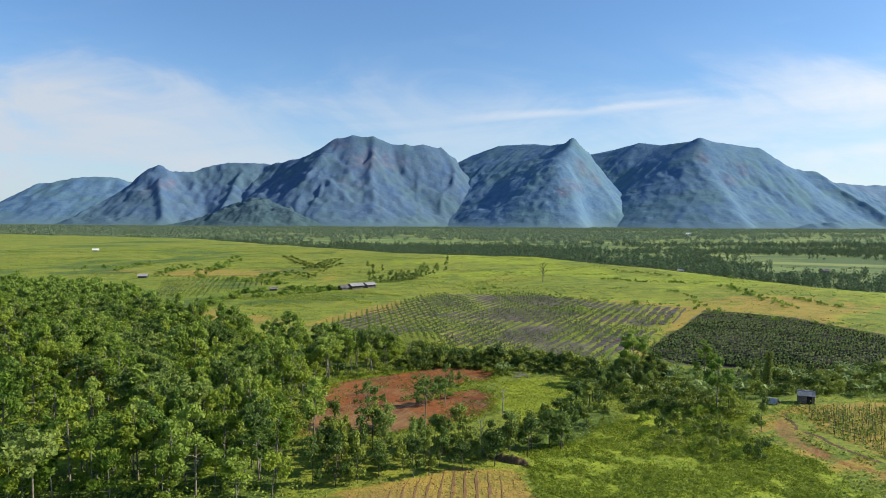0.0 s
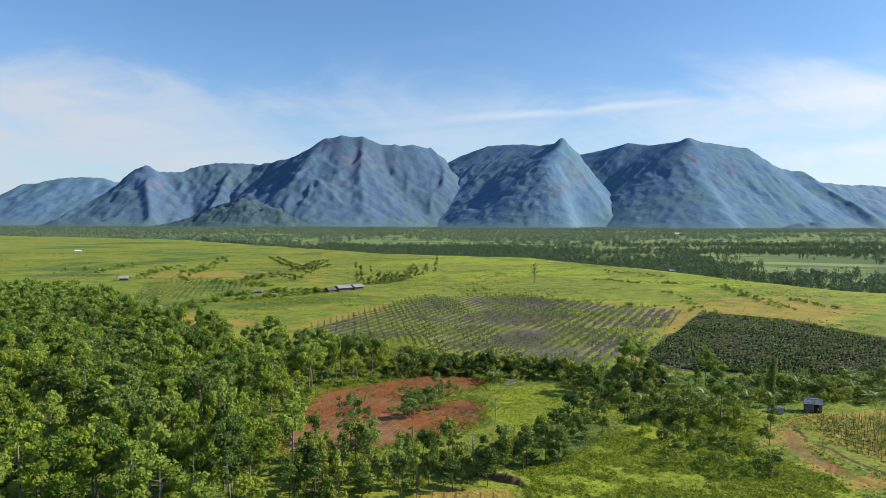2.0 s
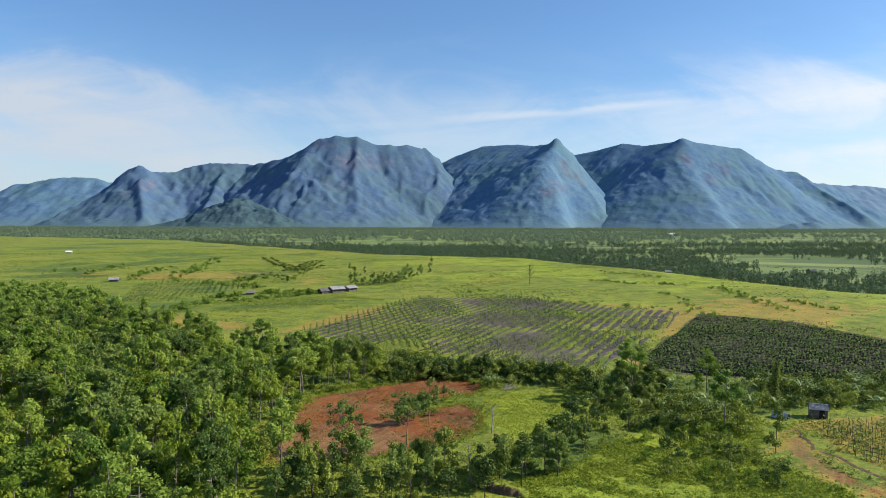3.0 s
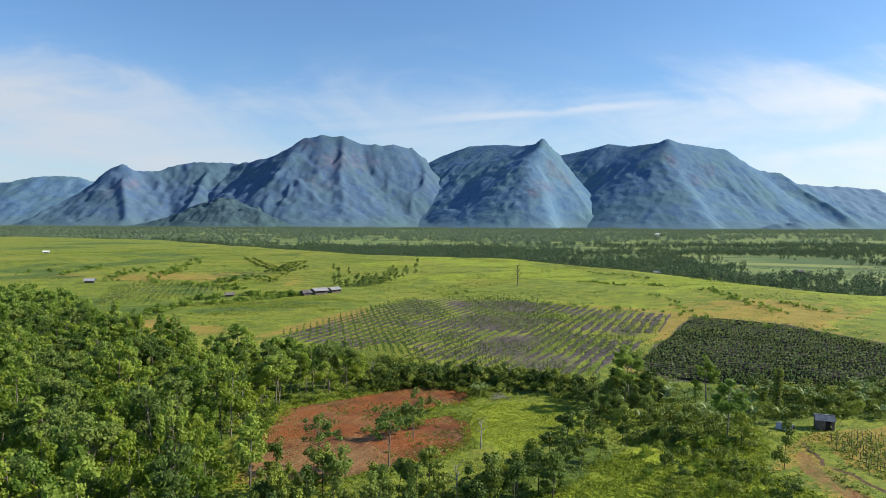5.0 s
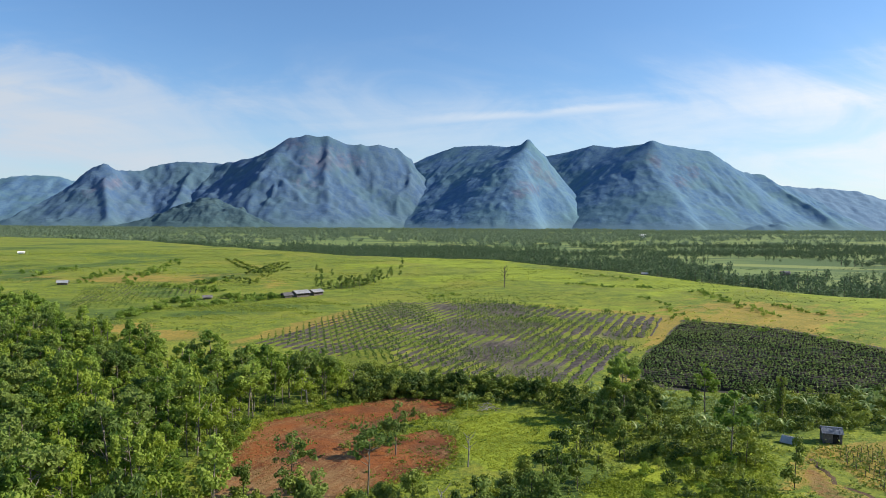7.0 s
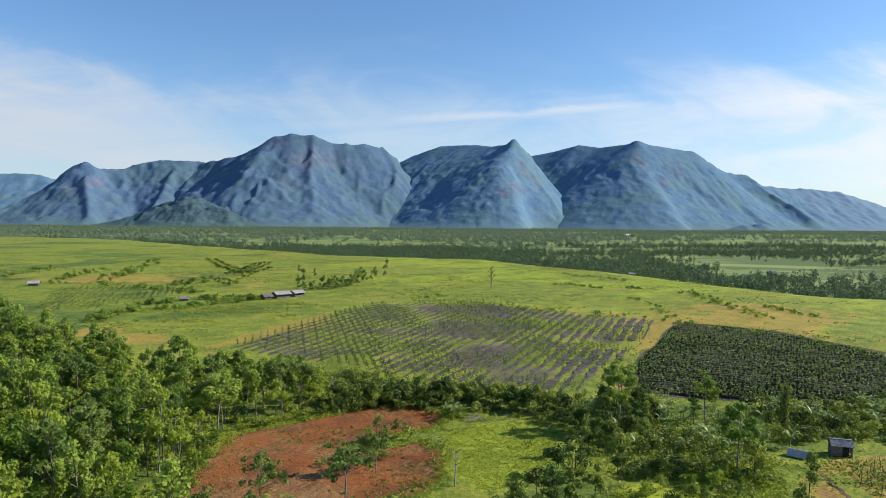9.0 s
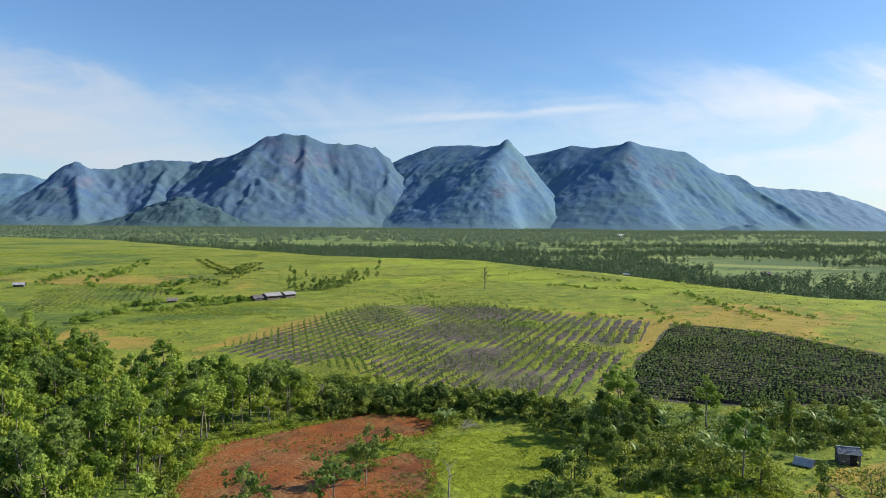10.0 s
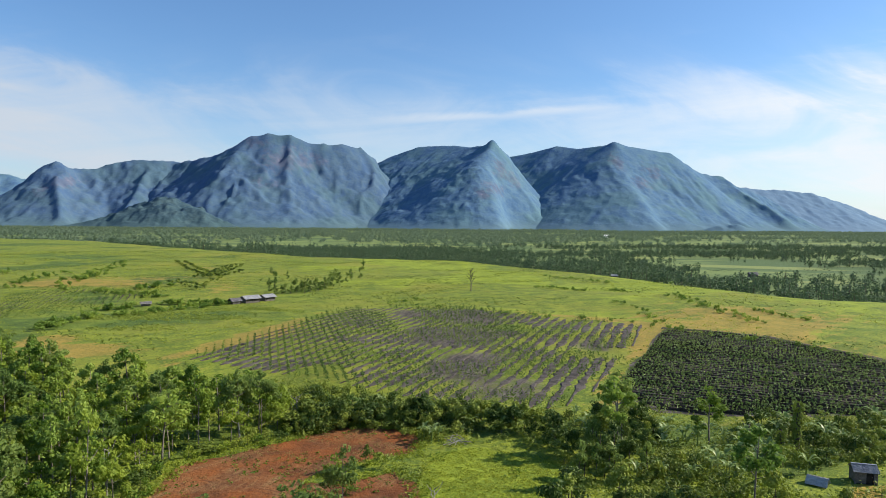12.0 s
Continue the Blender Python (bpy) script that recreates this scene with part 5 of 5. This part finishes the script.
def plank_wall(parent, x0, y0, x1, y1, z0, z1, n, mat, gable=0.0):
    """Upright boards side by side from one corner to the other, each a part; gable lifts the middle."""
    dx, dy = x1 - x0, y1 - y0
    l = math.hypot(dx, dy)
    nx, ny = -dy / l * 0.02, dx / l * 0.02
    rails = [tube([(x0 + dx * s, y0 + dy * s, z0 + (z1 - z0) * f) for s in (0.02, 0.5, 0.98)], [0.016] * 3, 4) for f in (0.2, 0.8)]
    parent = part("wall", join(rails), M_PLANK, parent)
    for k in range(n):
        s0, s1 = (k + 0.03) / n, (k + 0.97) / n
        jut = 0.006 * ((k * 7) % 3 - 1)
        base = [(x0 + dx * s + (nx + jut * ny) * q, y0 + dy * s + (ny - jut * nx) * q) for s, q in ((s0, -1), (s1, -1), (s1, 1), (s0, 1))]
        tops = [z1 + gable * (1 - abs(2 * s - 1)) for s in (s0, s1, s1, s0)]
        v = np.array([(*p, z0) for p in base] + [(*p, t) for p, t in zip(base, tops)])
        part("plank", (v, np.array([(3, 2, 1, 0), (4, 5, 6, 7), (0, 1, 5, 4), (1, 2, 6, 5), (2, 3, 7, 6), (3, 0, 4, 7)])), mat, parent)


def hut(x, y, turn):
    ob = thing("hut", "small grey plank hut with a tin gable roof", "hut", "", pose(x, y, float(height_at(x, y)) + 0.05, 0, 0, turn))
    w, d, h, r = 2.15, 1.9, 1.4, 0.5
    for px in (-w / 2, w / 2):
        for py in (-d / 2, d / 2):
            part("post", box(px - 0.07, py - 0.07, -0.4, px + 0.07, py + 0.07, h), M_PLANK, ob)
    part("back_wall", box(-w / 2 + 0.06, d / 2 - 0.03, 0.1, w / 2 - 0.06, d / 2 + 0.03, h), M_PLANK, ob)
    plank_wall(ob, -w / 2, -d / 2, w / 2 - 1.05, -d / 2, 0.05, h, 14, M_PLANK)
    plank_wall(ob, w / 2 - 0.3, -d / 2, w / 2, -d / 2, 0.05, h, 2, M_PLANK)
    plank_wall(ob, -w / 2, d / 2 - 0.1, -w / 2, -d / 2, 0.05, h, 14, M_PLANK, r)
    plank_wall(ob, w / 2, -d / 2, w / 2, d / 2 - 0.1, 0.05, h, 14, M_PLANK, r)
    part("floor", box(-w / 2 + 0.05, -d / 2 + 0.05, -0.1, w / 2 - 0.05, d / 2 - 0.05, 0.04), M_DARK, ob)
    # the doorway's shade is put into the door's colour
    door = part("door", box(w / 2 - 1.02, -d / 2 + 0.10, 0.05, w / 2 - 0.34, -d / 2 + 0.16, 1.26), M_DARK, ob, "plank door coloured near-black for the shaded doorway")
    part("handle", box(w / 2 - 0.46, -d / 2 + 0.07, 0.7, w / 2 - 0.42, -d / 2 + 0.10, 0.85), M_RUST, door, "rusty handle")
    part("lintel", box(w / 2 - 1.08, -d / 2 - 0.03, 1.27, w / 2 - 0.28, -d / 2 + 0.05, h), M_PLANK, ob)
    e = 0.22
    slope = r / (d / 2)
    roof_sheets(ob, (-w / 2 - e, 0, h + r + 0.05), (w / 2 + e, 0, h + r + 0.05), (w / 2 + e, -d / 2 - e, h - e * slope + 0.05), (-w / 2 - e, -d / 2 - e, h - e * slope + 0.05), 5, M_TIN)
    roof_sheets(ob, (-w / 2 - e, 0, h + r + 0.05), (w / 2 + e, 0, h + r + 0.05), (w / 2 + e, d / 2 + e, h - e * slope + 0.05), (-w / 2 - e, d / 2 + e, h - e * slope + 0.05), 5, M_RUST)
    part("ridge_cap", box(-w / 2 - e, -0.12, h + r + 0.06, w / 2 + e, 0.12, h + r + 0.10), M_TIN, ob)


def shelter(x, y, turn):
    ob = thing("field_shelter", "low tent-shaped shelter of pale tin sheets", "shelter", "", pose(x, y, float(height_at(x, y)), 0, 0, turn))
    roof_sheets(ob, (-1.1, 0, 1.0), (1.1, 0, 1.0), (1.1, -0.95, 0.2), (-1.1, -0.95, 0.2), 4, M_PALE_TIN)
    roof_sheets(ob, (-1.1, 0, 1.0), (1.1, 0, 1.0), (1.1, 0.95, 0.2), (-1.1, 0.95, 0.2), 4, M_TIN)
    for px in (-0.95, 0.95):
        part("post", box(px - 0.04, -0.04, -0.2, px + 0.04, 0.04, 0.97), M_PLANK, ob)
        for py in (-0.82, 0.82):
            part("post", box(px - 0.04, py - 0.04, -0.2, px + 0.04, py + 0.04, 0.30), M_PLANK, ob)
    # added sheet, coloured near-black to give the shade under the roof
    part("shade_sheet", box(0.86, -0.62, 0.0, 0.90, 0.62, 0.5), M_DARK, ob, "near-black sheet painting the shade inside")
    part("ridge_pole", box(-1.1, -0.03, 0.91, 1.1, 0.03, 0.97), M_PLANK, ob)


def farm_shed(label, x, y, turn, w, d, h, r, mat, closed=False):
    ob = thing("farm_shed", label, "shed", "farm sheds", pose(x, y, float(height_at(x, y)), 0, 0, turn))
    n = max(2, int(w / 2.2))
    for k in range(n + 1):
        for py in (-d / 2, d / 2):
            px = -w / 2 + w * k / n
            part("post", box(px - 0.08, py - 0.08, -0.3, px + 0.08, py + 0.08, h), M_BARK_DARK, ob)
    plank_wall(ob, -w / 2, d / 2, w / 2, d / 2, 0.05, h, int(w * 2), M_PLANK)
    plank_wall(ob, -w / 2, -d / 2, -w / 2, d / 2, 0.05, h, int(d * 2), M_PLANK, r)
    plank_wall(ob, w / 2, -d / 2, w / 2, d / 2, 0.05, h, int(d * 2), M_PLANK, r)
    if closed:
        plank_wall(ob, -w / 2, -d / 2, w / 2, -d / 2, 0.05, h, int(w * 2), M_PLANK)
    else:
        plank_wall(ob, -w / 2, -d / 2, w / 2, -d / 2, 0.05, h * 0.4, int(w * 2), M_PLANK)
    e = 0.5
    s = r / (d / 2)
    for sign in (-1, 1):
        roof_sheets(ob, (-w / 2 - e, 0, h + r + 0.05), (w / 2 + e, 0, h + r + 0.05), (w / 2 + e, sign * (d / 2 + e), h - e * s + 0.05), (-w / 2 - e, sign * (d / 2 + e), h - e * s + 0.05), max(3, int(w)), mat, 0.035)


hut(62.2, 105.6, -24)
shelter(56.4, 105.4, -50)
farm_shed("long open farm shed with a grey weathered roof", -25.4, 270.6, 40, 5.2, 3.2, 1.6, 0.8, M_PALE_TIN)
farm_shed("open farm shed with a grey weathered roof", -20.6, 276.2, 50, 4.4, 3.2, 1.5, 0.7, M_PALE_TIN)
farm_shed("small low farm hut with a weathered roof", -29.8, 266.6, 40, 2.8, 2.4, 1.2, 0.7, M_RUST, True)
farm_shed("small shack with a weathered tin roof on the meadow", -126, 314, 10, 3.4, 2.4, 1.2, 0.7, M_TIN, True)
farm_shed("low lean-to beside a hedge", -56, 262, 20, 2.4, 1.8, 0.9, 0.45, M_RUST, True)
farm_shed("distant shed with a grey roof", 150, 386, -30, 2.8, 2.2, 1.1, 0.6, M_TIN, True)
farm_shed("distant shed on a far field", 280, 462, -10, 5.0, 4.0, 2.2, 1.2, M_RUST, True)


def far_house(x, y, w, d, h, turn):
    ob = thing("far_house", "distant white-walled house with a pale roof", "house", "far houses", pose(x, y, float(height_at(x, y)), 0, 0, turn))
    part("wall", box(-w / 2, -d / 2, -0.5, w / 2, d / 2, h), M_WHITE, ob)
    for k in range(3):
        px = -w / 3 + k * w / 3
        part("window", box(px - 0.5, -d / 2 - 0.04, 0.4 * h, px + 0.5, -d / 2 + 0.02, 0.8 * h), M_DARK, ob)
    roof_sheets(ob, (-w / 2 - 0.5, 0, h + d * 0.28), (w / 2 + 0.5, 0, h + d * 0.28), (w / 2 + 0.5, -d / 2 - 0.6, h - 0.1), (-w / 2 - 0.5, -d / 2 - 0.6, h - 0.1), 6, M_WHITE)
    roof_sheets(ob, (-w / 2 - 0.5, 0, h + d * 0.28), (w / 2 + 0.5, 0, h + d * 0.28), (w / 2 + 0.5, d / 2 + 0.6, h - 0.1), (-w / 2 - 0.5, d / 2 + 0.6, h - 0.1), 6, M_WHITE)


far_house(-255, 545, 3.8, 2.8, 0.9, 15)
far_house(640, 1610, 16, 10, 6, -20)
far_house(-45, 640, 6, 5, 2.6, 0)
far_house(-17, 900, 5, 4, 2.2, 30)
